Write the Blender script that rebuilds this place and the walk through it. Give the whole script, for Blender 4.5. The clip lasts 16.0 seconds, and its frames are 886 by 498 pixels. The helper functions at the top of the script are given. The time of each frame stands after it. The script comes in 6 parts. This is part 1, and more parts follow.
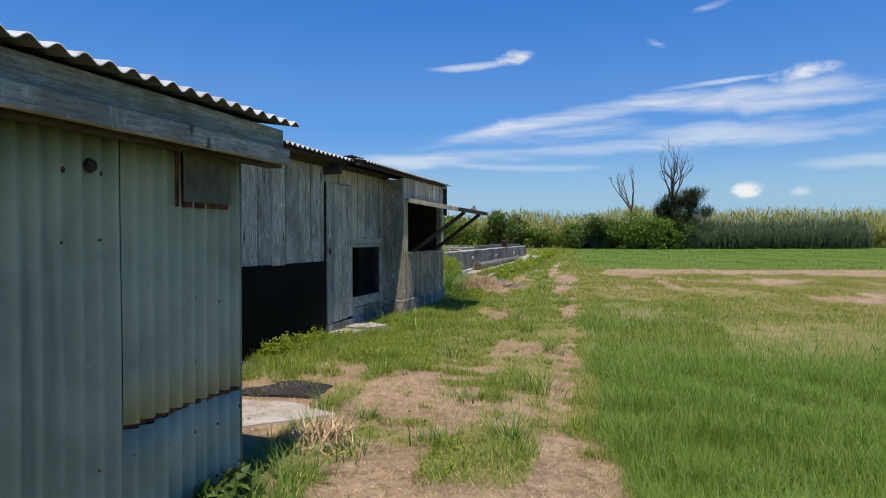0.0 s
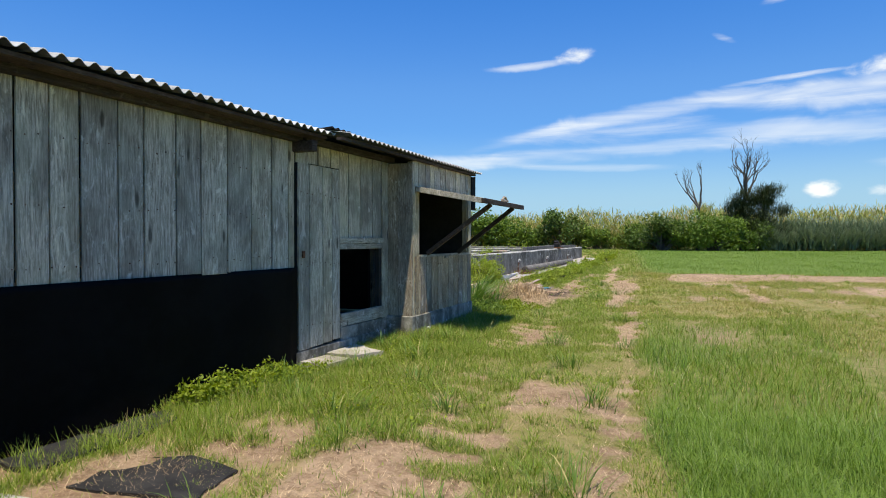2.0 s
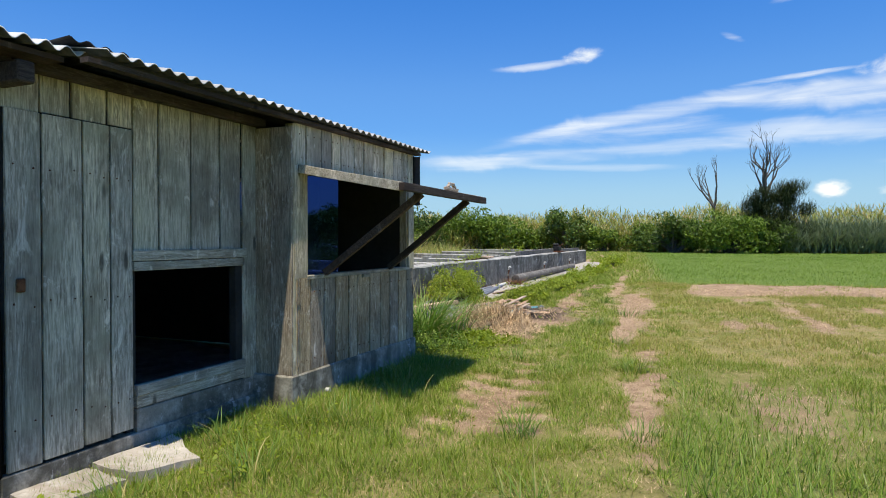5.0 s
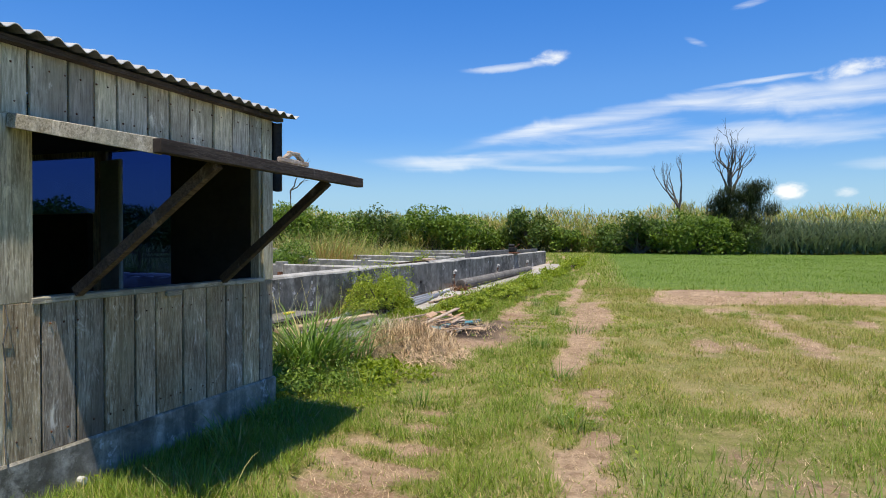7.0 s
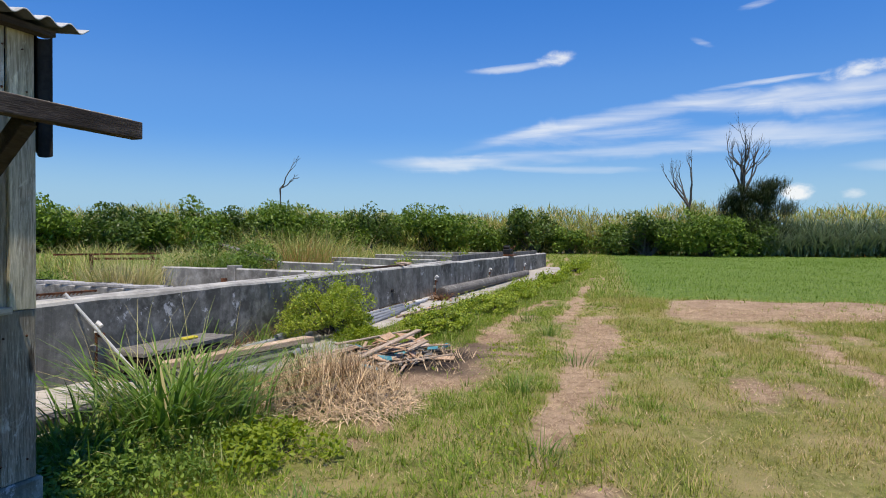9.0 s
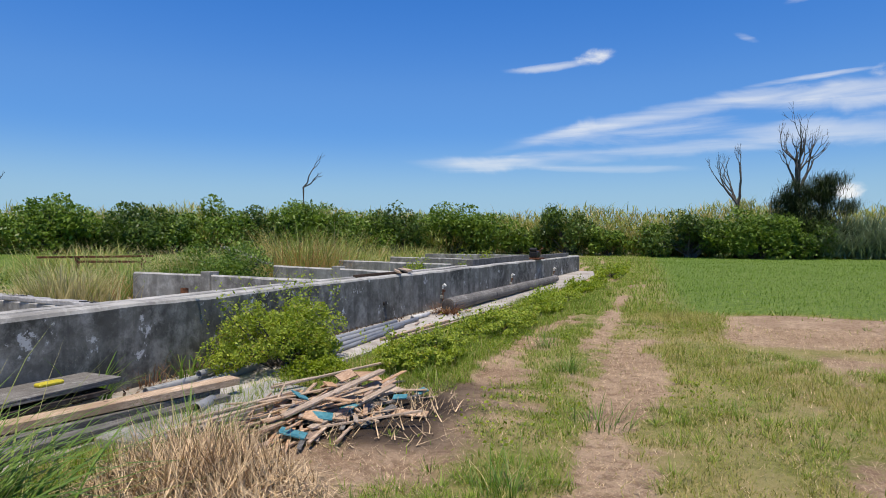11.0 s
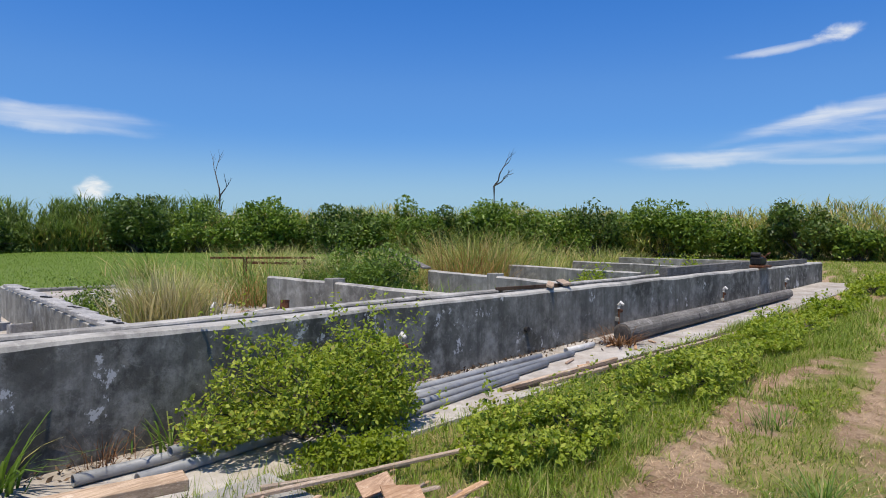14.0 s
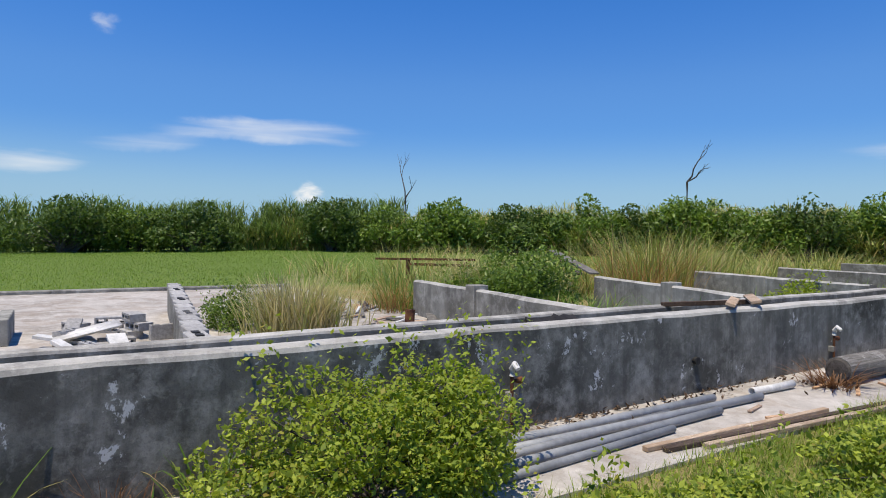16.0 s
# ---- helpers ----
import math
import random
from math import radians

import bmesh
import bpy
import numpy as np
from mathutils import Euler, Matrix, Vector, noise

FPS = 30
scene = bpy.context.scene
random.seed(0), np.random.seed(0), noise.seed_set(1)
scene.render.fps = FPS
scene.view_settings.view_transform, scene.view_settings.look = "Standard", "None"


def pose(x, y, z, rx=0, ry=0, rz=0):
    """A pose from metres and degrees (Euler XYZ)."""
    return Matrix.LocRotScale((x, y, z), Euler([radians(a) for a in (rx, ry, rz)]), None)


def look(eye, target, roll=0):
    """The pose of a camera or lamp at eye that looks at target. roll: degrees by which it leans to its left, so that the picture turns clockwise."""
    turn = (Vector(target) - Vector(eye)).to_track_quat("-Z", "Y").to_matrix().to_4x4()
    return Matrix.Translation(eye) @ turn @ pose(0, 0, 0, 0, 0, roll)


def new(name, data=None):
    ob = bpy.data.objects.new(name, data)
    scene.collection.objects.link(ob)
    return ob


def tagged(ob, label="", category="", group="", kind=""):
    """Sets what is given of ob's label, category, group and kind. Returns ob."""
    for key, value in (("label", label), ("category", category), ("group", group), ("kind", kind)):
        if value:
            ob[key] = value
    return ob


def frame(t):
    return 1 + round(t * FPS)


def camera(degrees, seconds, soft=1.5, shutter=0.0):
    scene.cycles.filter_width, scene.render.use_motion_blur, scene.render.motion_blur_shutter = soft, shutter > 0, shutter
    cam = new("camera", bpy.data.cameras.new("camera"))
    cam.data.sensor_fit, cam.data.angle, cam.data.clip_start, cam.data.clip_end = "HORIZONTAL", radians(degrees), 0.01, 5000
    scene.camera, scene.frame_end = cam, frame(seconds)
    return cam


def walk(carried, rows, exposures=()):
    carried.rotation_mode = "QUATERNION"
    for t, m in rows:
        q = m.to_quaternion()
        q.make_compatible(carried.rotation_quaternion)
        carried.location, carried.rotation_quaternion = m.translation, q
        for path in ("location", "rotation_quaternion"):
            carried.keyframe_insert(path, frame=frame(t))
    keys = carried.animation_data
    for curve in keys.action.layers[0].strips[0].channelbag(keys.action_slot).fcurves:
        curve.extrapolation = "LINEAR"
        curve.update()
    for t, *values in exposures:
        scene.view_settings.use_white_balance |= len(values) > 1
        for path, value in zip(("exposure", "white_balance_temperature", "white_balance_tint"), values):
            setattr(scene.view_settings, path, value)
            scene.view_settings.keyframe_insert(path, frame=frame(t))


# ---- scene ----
cam = camera(69.4, 16.0, soft=1.0)
METRES, EYE, TILT, LEAN, TURN = 17.4, 1.5, 0.0, 0.0, 17.2
ROWS = [
    (0.0, 0.0, 0.0, 0.0, -0.0, -0.9, 0.06),
    (0.5, 0.005, 0.038, 0.0005, 0.99, -0.9, 0.07),
    (1.0, 0.0117, 0.0734, 0.001, 2.84, -0.89, 0.05),
    (1.5, 0.0243, 0.1079, 0.0, 4.32, -0.87, 0.01),
    (2.0, 0.0305, 0.1417, -0.0009, 5.2, -0.83, -0.03),
    (2.5, 0.0368, 0.1767, -0.0006, 6.45, -0.8, -0.02),
    (3.0, 0.0442, 0.2126, 0.0009, 7.23, -0.78, 0.05),
    (3.5, 0.0505, 0.2452, 0.0024, 7.75, -0.76, 0.04),
    (6.0, 0.08, 0.409, 0.0051, 3.97, -0.82, -0.09),
    (6.5, 0.09, 0.4398, 0.004, 3.35, -0.79, -0.12),
    (7.0, 0.1002, 0.4708, 0.0047, 3.06, -0.79, -0.12),
    (7.5, 0.1078, 0.5038, 0.0064, 2.84, -0.77, -0.08),
    (8.0, 0.1173, 0.5376, 0.0068, 2.7, -0.75, -0.1),
    (8.5, 0.1203, 0.5718, 0.0061, 2.98, -0.71, -0.17),
    (9.0, 0.1263, 0.6052, 0.0051, 3.52, -0.73, -0.23),
    (11.5, 0.1521, 0.765, 0.008, 8.17, -0.73, -0.23),
    (12.0, 0.1522, 0.7951, 0.0081, 10.44, -0.74, -0.25),
    (12.5, 0.1512, 0.8225, 0.006, 15.37, -0.72, -0.39),
    (13.0, 0.1552, 0.8495, 0.0077, 19.73, -0.75, -0.41),
    (13.5, 0.1601, 0.8768, 0.0088, 22.12, -0.78, -0.37),
    (14.0, 0.1572, 0.9016, 0.0091, 25.13, -0.78, -0.44),
    (14.5, 0.1536, 0.9203, 0.011, 29.44, -0.8, -0.53),
    (15.0, 0.1529, 0.9432, 0.0104, 33.81, -0.81, -0.6),
    (15.5, 0.152, 0.9619, 0.0097, 38.5, -0.84, -0.69),
    (16.0, 0.1488, 0.9811, 0.0111, 41.9, -0.91, -0.64),
]
walk(cam, [(t, pose(0, 0, EYE, TILT, LEAN, TURN) @ pose(METRES * x, METRES * y, METRES * z, 90 + pitch, roll, yaw)) for t, x, y, z, yaw, pitch, roll in ROWS],
     exposures=[(0.0, 0.14, 7000, 10), (1.5, 0.38, 7150, 7), (3.5, 0.42, 7150, 7), (7.0, 0.4, 7150, 8), (9.0, 0.22, 7000, 10), (12.5, 0.14, 7000, 10), (16.0, 0.14, 7000, 10)])

# ---- light ----
SUN_DIR = Vector((0.12, -0.26, 0.93)).normalized()
sun_el = math.asin(SUN_DIR.z)
sun_az = math.atan2(SUN_DIR.x, SUN_DIR.y)
sun = new("sun", bpy.data.lights.new("sun", "SUN"))
sun.data.energy, sun.data.angle, sun.data.color = 4.2, radians(0.53), (1.0, 0.94, 0.84)
sun.matrix_world = look((0, 0, 60), Vector((0, 0, 60)) - SUN_DIR)

world = bpy.data.worlds.new("sky")
scene.world = world
world.use_nodes = True


class Net:
    """A short hand for building node trees."""

    def __init__(self, tree):
        self.t = tree
        tree.nodes.clear()

    def n(self, kind, _links=None, operation=None, use_clamp=False, interpolation_type=None, data_type=None, blend_type=None, attribute_name=None):
        node = self.t.nodes.new(kind)
        if data_type:
            node.data_type, node.blend_type = data_type, blend_type
        if operation:
            node.operation = operation
        if use_clamp:
            node.use_clamp = True
        if interpolation_type:
            node.interpolation_type = interpolation_type
        if attribute_name:
            node.attribute_name = attribute_name
        for k, v in (_links or {}).items():
            self.put(node.inputs[k], v)
        return node

    def put(self, socket, v):
        if isinstance(v, bpy.types.NodeSocket):
            self.t.links.new(v, socket)
        elif isinstance(v, bpy.types.Node):
            self.t.links.new(v.outputs[0], socket)
        else:
            socket.default_value = v

    def m(self, op, a, b=0.0, c=0.0, clamp=False):
        return self.n("ShaderNodeMath", {0: a, 1: b, 2: c}, operation=op, use_clamp=clamp).outputs[0]

    def ramp(self, v, lo, hi, a=0.0, b=1.0):
        return self.n("ShaderNodeMapRange", {0: v, 1: lo, 2: hi, 3: a, 4: b}, interpolation_type="SMOOTHSTEP").outputs[0]

    def noise(self, vec, scale, detail=4.0, rough=0.55, dist=0.0):
        return self.n("ShaderNodeTexNoise", {"Vector": vec, "Scale": scale, "Detail": detail, "Roughness": rough, "Distortion": dist}).outputs[0]

    def mix(self, f, a, b, blend="MIX"):
        node = self.n("ShaderNodeMix", data_type="RGBA", blend_type=blend)
        self.put(node.inputs[0], f)
        self.put(node.inputs[6], a if not isinstance(a, tuple) else (*a, 1))
        self.put(node.inputs[7], b if not isinstance(b, tuple) else (*b, 1))
        return node.outputs[2]

    def mapped(self, vec, scale=(1, 1, 1), loc=(0, 0, 0), rot=(0, 0, 0)):
        return self.n("ShaderNodeMapping", {"Vector": vec, "Scale": scale, "Location": loc, "Rotation": rot}).outputs[0]


w = Net(world.node_tree)
sky = w.n("ShaderNodeTexSky")
sky.sky_type, sky.sun_disc, sky.sun_elevation, sky.sun_rotation = "NISHITA", False, sun_el, sun_az
sky.altitude, sky.air_density, sky.dust_density, sky.ozone_density = 60, 1.0, 0.0, 4.0
gen = w.n("ShaderNodeTexCoord").outputs["Generated"]
xyz = w.n("ShaderNodeSeparateXYZ", {0: gen})
az = w.m("MULTIPLY", w.m("ARCTAN2", w.m("MULTIPLY", xyz.outputs[0], -1.0), xyz.outputs[1]), 180 / math.pi)
el = w.m("MULTIPLY", w.m("ARCSINE", xyz.outputs[2]), 180 / math.pi)
polar = w.n("ShaderNodeCombineXYZ", {0: az, 1: el, 2: 0.0}).outputs[0]
wisp = w.noise(w.mapped(polar, (0.10, 0.75, 1), rot=(0, 0, -0.12)), 1.0, 7.0, 0.62, 0.6)
puff = w.noise(w.mapped(polar, (0.55, 0.9, 1)), 1.0, 6.0, 0.6, 0.3)
soft = w.noise(w.mapped(polar, (0.09, 0.9, 1), rot=(0, 0, -0.1)), 1.0, 5.0, 0.5, 0.4)
fray = w.noise(w.mapped(polar, (0.16, 0.3, 1), rot=(0, 0, -0.2)), 1.0, 5.0, 0.6, 0.8)


def streak(az0, el0, half_az, half_el, slope, curve, tex, hard=1.0):
    """One cloud: a soft band in azimuth and elevation, torn up by noise."""
    da = w.m("SUBTRACT", az, az0)
    de = w.m("SUBTRACT", w.m("SUBTRACT", el, el0), w.m("MULTIPLY", da, slope))
    de = w.m("SUBTRACT", de, w.m("MULTIPLY", w.m("MULTIPLY", da, da), curve))
    de = w.m("ADD", de, w.m("MULTIPLY", w.m("SUBTRACT", fray, 0.5), 1.2 * half_el))
    r = w.m("ADD", w.m("POWER", w.m("ABSOLUTE", w.m("DIVIDE", da, half_az)), 2.0), w.m("POWER", w.m("ABSOLUTE", w.m("DIVIDE", de, half_el)), 2.0))
    body = w.m("SUBTRACT", 1.0, r, clamp=True)
    torn = w.ramp(w.m("ADD", body, w.m("MULTIPLY", w.m("SUBTRACT", tex, 0.53), 1.7 if tex is soft else 2.2)), 0.1, 1.9 if tex is soft else 1.5)
    return w.m("MULTIPLY", w.m("MULTIPLY", torn, w.ramp(body, 0.0, 0.7)), hard)


CLOUDS = [
    (4.0, 10.95, 20, 1.15, -0.11, -0.0055, soft, 0.95),
    (-10.0, 11.2, 14, 1.7, 0.0, 0.0, soft, 1.0),
    (8.0, 7.6, 21, 1.0, -0.05, -0.0015, soft, 0.75),
    (-9.0, 8.6, 16, 1.6, -0.02, 0.0, soft, 0.8),
    (20.5, 6.8, 8, 1.0, 0.0, 0.0, soft, 0.8),
    (10.0, 6.3, 10, 0.5, 0.04, 0.0, soft, 0.6),
    (-17.5, 5.8, 8, 0.8, 0.0, 0.0, soft, 0.7),
    (8.0, 9.3, 12, 1.6, -0.05, 0.0, wisp, 0.5),
    (-5.5, 12.6, 5.5, 0.32, -0.06, 0.0, wisp, 0.8),
    (-12.3, 12.8, 3.4, 0.8, -0.05, 0.0, puff, 1.0),
    (14.6, 14.9, 5.0, 0.5, -0.08, 0.012, wisp, 0.95),
    (10.9, 15.6, 2.2, 0.85, -0.1, 0.0, puff, 0.95),
    (-5.4, 18.4, 2.2, 0.45, -0.12, 0.0, wisp, 0.6),
    (-1.1, 16.1, 1.2, 0.4, 0.4, 0.0, wisp, 0.45),
    (-8.2, 3.9, 1.6, 0.95, 0.0, 0.0, puff, 1.5),
    (-11.9, 3.7, 1.2, 0.5, 0.0, 0.0, puff, 0.7),
    (75.0, 9.2, 11.5, 1.4, -0.01, -0.006, soft, 0.95),
    (84.0, 7.6, 6.0, 1.1, -0.1, 0.0, soft, 0.6),
    (92.5, 5.6, 5.5, 1.2, 0.0, 0.0, soft, 1.0),
    (71.0, 3.7, 1.7, 1.3, 0.0, 0.0, puff, 1.4),
    (87.0, 16.5, 1.5, 1.1, 0.0, 0.0, puff, 0.5),
]
cover = None
for row in CLOUDS:
    c = streak(*row)
    cover = c if cover is None else w.m("ADD", cover, c)
cover = w.m("MULTIPLY", w.m("MINIMUM", cover, 1.0), 0.92)
tint = w.n("ShaderNodeHueSaturation", {"Color": sky.outputs[0], "Hue": w.ramp(el, 0.0, 14.0, 0.53, 0.514), "Saturation": w.ramp(el, 0.0, 14.0, 1.75, 1.37), "Value": w.ramp(el, 0.0, 22.0, 0.72, 0.98)})
clear = w.mix(w.ramp(el, 10.0, 1.0, 0.0, 0.9), tint.outputs[0], (1.6, 2.95, 4.6))
sky_col = w.mix(cover, clear, (5.2, 5.5, 5.9))
w.n("ShaderNodeOutputWorld", {0: w.n("ShaderNodeBackground", {0: sky_col, 1: 0.148})})

# ---- materials ----
def surface(name, build, rough=0.85, metal=0.0, spec=0.35):
    """A material whose colour, bump height and (perhaps) roughness come from build(net, coords)."""
    mat = bpy.data.materials.new(name)
    mat.use_nodes = True
    net = Net(mat.node_tree)
    co = net.n("ShaderNodeTexCoord").outputs["Object"]
    out = build(net, co)
    colour, height, strength, dist = out[:4]
    b = net.n("ShaderNodeBsdfPrincipled", {"Roughness": out[4] if len(out) > 4 else rough, "Metallic": metal, "Specular IOR Level": spec})
    net.put(b.inputs["Base Color"], colour if not isinstance(colour, tuple) else (*colour, 1))
    if height is not None:
        bump = net.n("ShaderNodeBump", {"Height": height, "Strength": strength, "Distance": dist})
        net.put(b.inputs["Normal"], bump.outputs[0])
    net.n("ShaderNodeOutputMaterial", {0: b})
    return mat


def rand_of(net):
    return net.n("ShaderNodeObjectInfo").outputs["Random"]


def island_of(net):
    return net.n("ShaderNodeNewGeometry").outputs["Random Per Island"]


def weathered(name, dark, mid, light, along=(9, 9, 0.7), moss=0.0, stain_scale=1.3, tint=(0.3, 0.36, 0.3)):
    def build(net, co):
        r = rand_of(net)
        off = net.n("ShaderNodeVectorMath", {0: co, 1: net.n("ShaderNodeCombineXYZ", {0: net.m("MULTIPLY", r, 31.0), 1: net.m("MULTIPLY", r, 17.0), 2: net.m("MULTIPLY", r, 53.0)}).outputs[0]}, operation="ADD").outputs[0]
        grain = net.noise(net.mapped(off, tuple(4 * a for a in along)), 2.0, 6, 0.65, 0.4)
        fine = net.noise(net.mapped(off, tuple(14 * a for a in along)), 2.0, 3, 0.6)
        stain = net.noise(net.mapped(off, (stain_scale, stain_scale, stain_scale * 0.6)), 1.6, 5, 0.6, 0.5)
        c = net.mix(net.ramp(grain, 0.3, 0.7), dark, mid)
        c = net.mix(net.m("MULTIPLY", net.ramp(fine, 0.5, 0.75), 0.6), c, light)
        c = net.mix(net.m("MULTIPLY", net.ramp(stain, 0.44, 0.66), 0.72), c, dark)
        blotch = net.ramp(net.noise(net.mapped(off, (1, 1, 0.45)), 7.0, 7, 0.72, 0.9), 0.57, 0.68)
        c = net.mix(net.m("MULTIPLY", blotch, 0.6), c, light)
        drip = net.noise(net.mapped(off, tuple(0.45 * a for a in along)), 1.0, 6, 0.7, 0.3)
        c = net.mix(net.m("MULTIPLY", net.ramp(drip, 0.5, 0.66), 0.58), c, dark)
        if moss:
            c = net.mix(net.m("MULTIPLY", net.ramp(net.noise(off, 2.2, 5, 0.6), 0.42, 0.68), moss), c, tint)
        bright = net.m("ADD", 0.98, net.m("MULTIPLY", r, 0.5))
        c = net.n("ShaderNodeHueSaturation", {"Color": c, "Value": bright, "Saturation": net.m("ADD", 0.75, net.m("MULTIPLY", r, 0.4))}).outputs[0]
        knots = net.n("ShaderNodeTexVoronoi", {"Vector": net.mapped(off, (5.5, 5.5, 1.6)), "Scale": 1.0}).outputs["Distance"]
        c = net.mix(net.ramp(knots, 0.15, 0.06, 0, 0.8), c, tuple(0.3 * x for x in dark))
        h = net.m("ADD", net.m("MULTIPLY", grain, 0.7), net.m("MULTIPLY", fine, 0.4))
        return c, h, 0.55, 0.006
    return surface(name, build, 0.88, 0, 0.2)


M_WOOD = weathered("weathered_plank", (0.17, 0.14, 0.095), (0.62, 0.55, 0.4), (0.92, 0.86, 0.69), moss=0.35, tint=(0.44, 0.43, 0.29))
M_WOOD_B = weathered("brown_plank", (0.12, 0.085, 0.05), (0.45, 0.35, 0.23), (0.92, 0.86, 0.7), moss=0.25, tint=(0.38, 0.38, 0.26))
M_WOOD_H = weathered("weathered_board_lying", (0.15, 0.13, 0.095), (0.44, 0.395, 0.305), (0.68, 0.64, 0.55), along=(9, 0.7, 9), moss=0.25)
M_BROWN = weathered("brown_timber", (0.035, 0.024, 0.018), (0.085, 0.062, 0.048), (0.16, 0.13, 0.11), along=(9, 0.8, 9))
M_LUMBER = weathered("bleached_lumber", (0.24, 0.17, 0.115), (0.47, 0.36, 0.26), (0.66, 0.56, 0.45), along=(9, 0.7, 9))
M_LOG = weathered("old_pole_wood", (0.07, 0.065, 0.058), (0.17, 0.16, 0.145), (0.34, 0.33, 0.31), along=(9, 0.35, 9))
M_SCRAP = weathered("splintered_scrap_wood", (0.25, 0.15, 0.09), (0.5, 0.34, 0.22), (0.72, 0.58, 0.44), along=(9, 0.9, 9))


def concrete(name, dark, mid, light, streaks=1.0, flecks=0.0, dirt=0.0):
    def build(net, co):
        big = net.noise(co, 0.9, 6, 0.62, 0.3)
        med = net.noise(co, 4.5, 8, 0.68)
        run = net.noise(net.mapped(co, (2.6, 2.6, 0.22)), 1.6, 6, 0.65, 0.3)
        grit = net.noise(co, 90.0, 3, 0.6)
        c = net.mix(net.ramp(big, 0.36, 0.64), dark, mid)
        c = net.mix(net.m("MULTIPLY", net.ramp(med, 0.42, 0.72), 0.7), c, light)
        c = net.mix(net.m("MULTIPLY", net.ramp(net.noise(co, 11.0, 8, 0.75, 0.6), 0.5, 0.7), 0.45), c, light)
        c = net.mix(net.m("MULTIPLY", net.ramp(run, 0.46, 0.62), 0.85 * streaks), c, dark)
        c = net.mix(net.m("MULTIPLY", net.ramp(grit, 0.52, 0.68), 0.25), c, tuple(0.45 * x for x in dark))
        if flecks:
            lime = net.ramp(net.noise(net.mapped(co, (1, 1, 0.8)), 3.6, 9, 0.76, 0.2), 0.598, 0.618)
            c = net.mix(net.m("MULTIPLY", lime, flecks), c, (0.62, 0.62, 0.6))
        if dirt:
            c = net.mix(net.m("MULTIPLY", net.ramp(net.noise(co, 1.9, 7, 0.68, 0.5), 0.46, 0.62), dirt), c, (0.25, 0.175, 0.11))
        return c, net.m("ADD", net.m("MULTIPLY", med, 0.6), net.m("MULTIPLY", grit, 0.25)), 0.5, 0.012
    return surface(name, build, 0.92, 0, 0.2)


M_CONC_DARK = concrete("blackened_concrete", (0.07, 0.068, 0.058), (0.19, 0.185, 0.162), (0.42, 0.41, 0.365), 0.55, 0.85)
M_CONC = concrete("grey_concrete", (0.13, 0.125, 0.108), (0.3, 0.292, 0.255), (0.5, 0.49, 0.44), 0.5)
M_FOOT = concrete("stained_footing_concrete", (0.085, 0.078, 0.06), (0.27, 0.255, 0.21), (0.62, 0.59, 0.5), 0.7, 0.6)
M_SLAB = concrete("pale_concrete_slab", (0.31, 0.28, 0.24), (0.48, 0.445, 0.395), (0.64, 0.605, 0.55), 0.1, 0.0, 0.28)
M_SPILL = concrete("grey_spilled_concrete", (0.2, 0.195, 0.18), (0.34, 0.33, 0.305), (0.46, 0.445, 0.41), 0.1, 0.0, 0.15)
M_COPING = concrete("pale_concrete_top", (0.24, 0.232, 0.21), (0.45, 0.435, 0.39), (0.64, 0.62, 0.57), 0.0)


def b_tin(net, co):
    big = net.noise(co, 1.4, 5, 0.6, 0.3)
    run = net.noise(net.mapped(co, (5, 5, 0.3)), 1.5, 6, 0.62)
    c = net.mix(net.ramp(big, 0.35, 0.65), (0.285, 0.31, 0.21), (0.4, 0.43, 0.305))
    c = net.mix(net.m("MULTIPLY", net.ramp(run, 0.55, 0.75), 0.5), c, (0.12, 0.13, 0.12))
    c = net.mix(net.m("MULTIPLY", net.ramp(net.noise(co, 7, 6, 0.7, 0.5), 0.63, 0.72), 0.7), c, (0.45, 0.49, 0.46))
    rust = net.ramp(net.noise(net.mapped(co, (1, 1, 0.45)), 3.1, 7, 0.7, 0.6), 0.67, 0.74)
    c = net.mix(net.m("MULTIPLY", rust, 0.75), c, (0.13, 0.06, 0.035))
    return c, net.noise(co, 6.0, 5, 0.6), 0.25, 0.01, net.ramp(big, 0.3, 0.7, 0.68, 0.82)


M_TIN = surface("green_painted_tin", b_tin, 0.5, 0.0, 0.25)


def b_roof(net, co):
    big = net.noise(co, 1.2, 6, 0.65, 0.4)
    c = net.mix(net.ramp(big, 0.4, 0.62), (0.48, 0.47, 0.44), (0.74, 0.73, 0.7))
    c = net.mix(net.m("MULTIPLY", net.ramp(net.noise(co, 14, 5, 0.7), 0.55, 0.7), 0.6), c, (0.14, 0.135, 0.12))
    return c, net.noise(co, 60, 3), 0.3, 0.004


M_ROOF = surface("fibre_cement_roofing", b_roof, 0.85, 0, 0.25)


def b_rust(net, co):
    c = net.mix(net.ramp(net.noise(co, 12, 6, 0.7), 0.35, 0.65), (0.05, 0.022, 0.014), (0.2, 0.085, 0.04))
    return c, net.noise(co, 70, 4, 0.7), 0.6, 0.003


M_RUST = surface("rusty_steel", b_rust, 0.9, 0.2, 0.3)


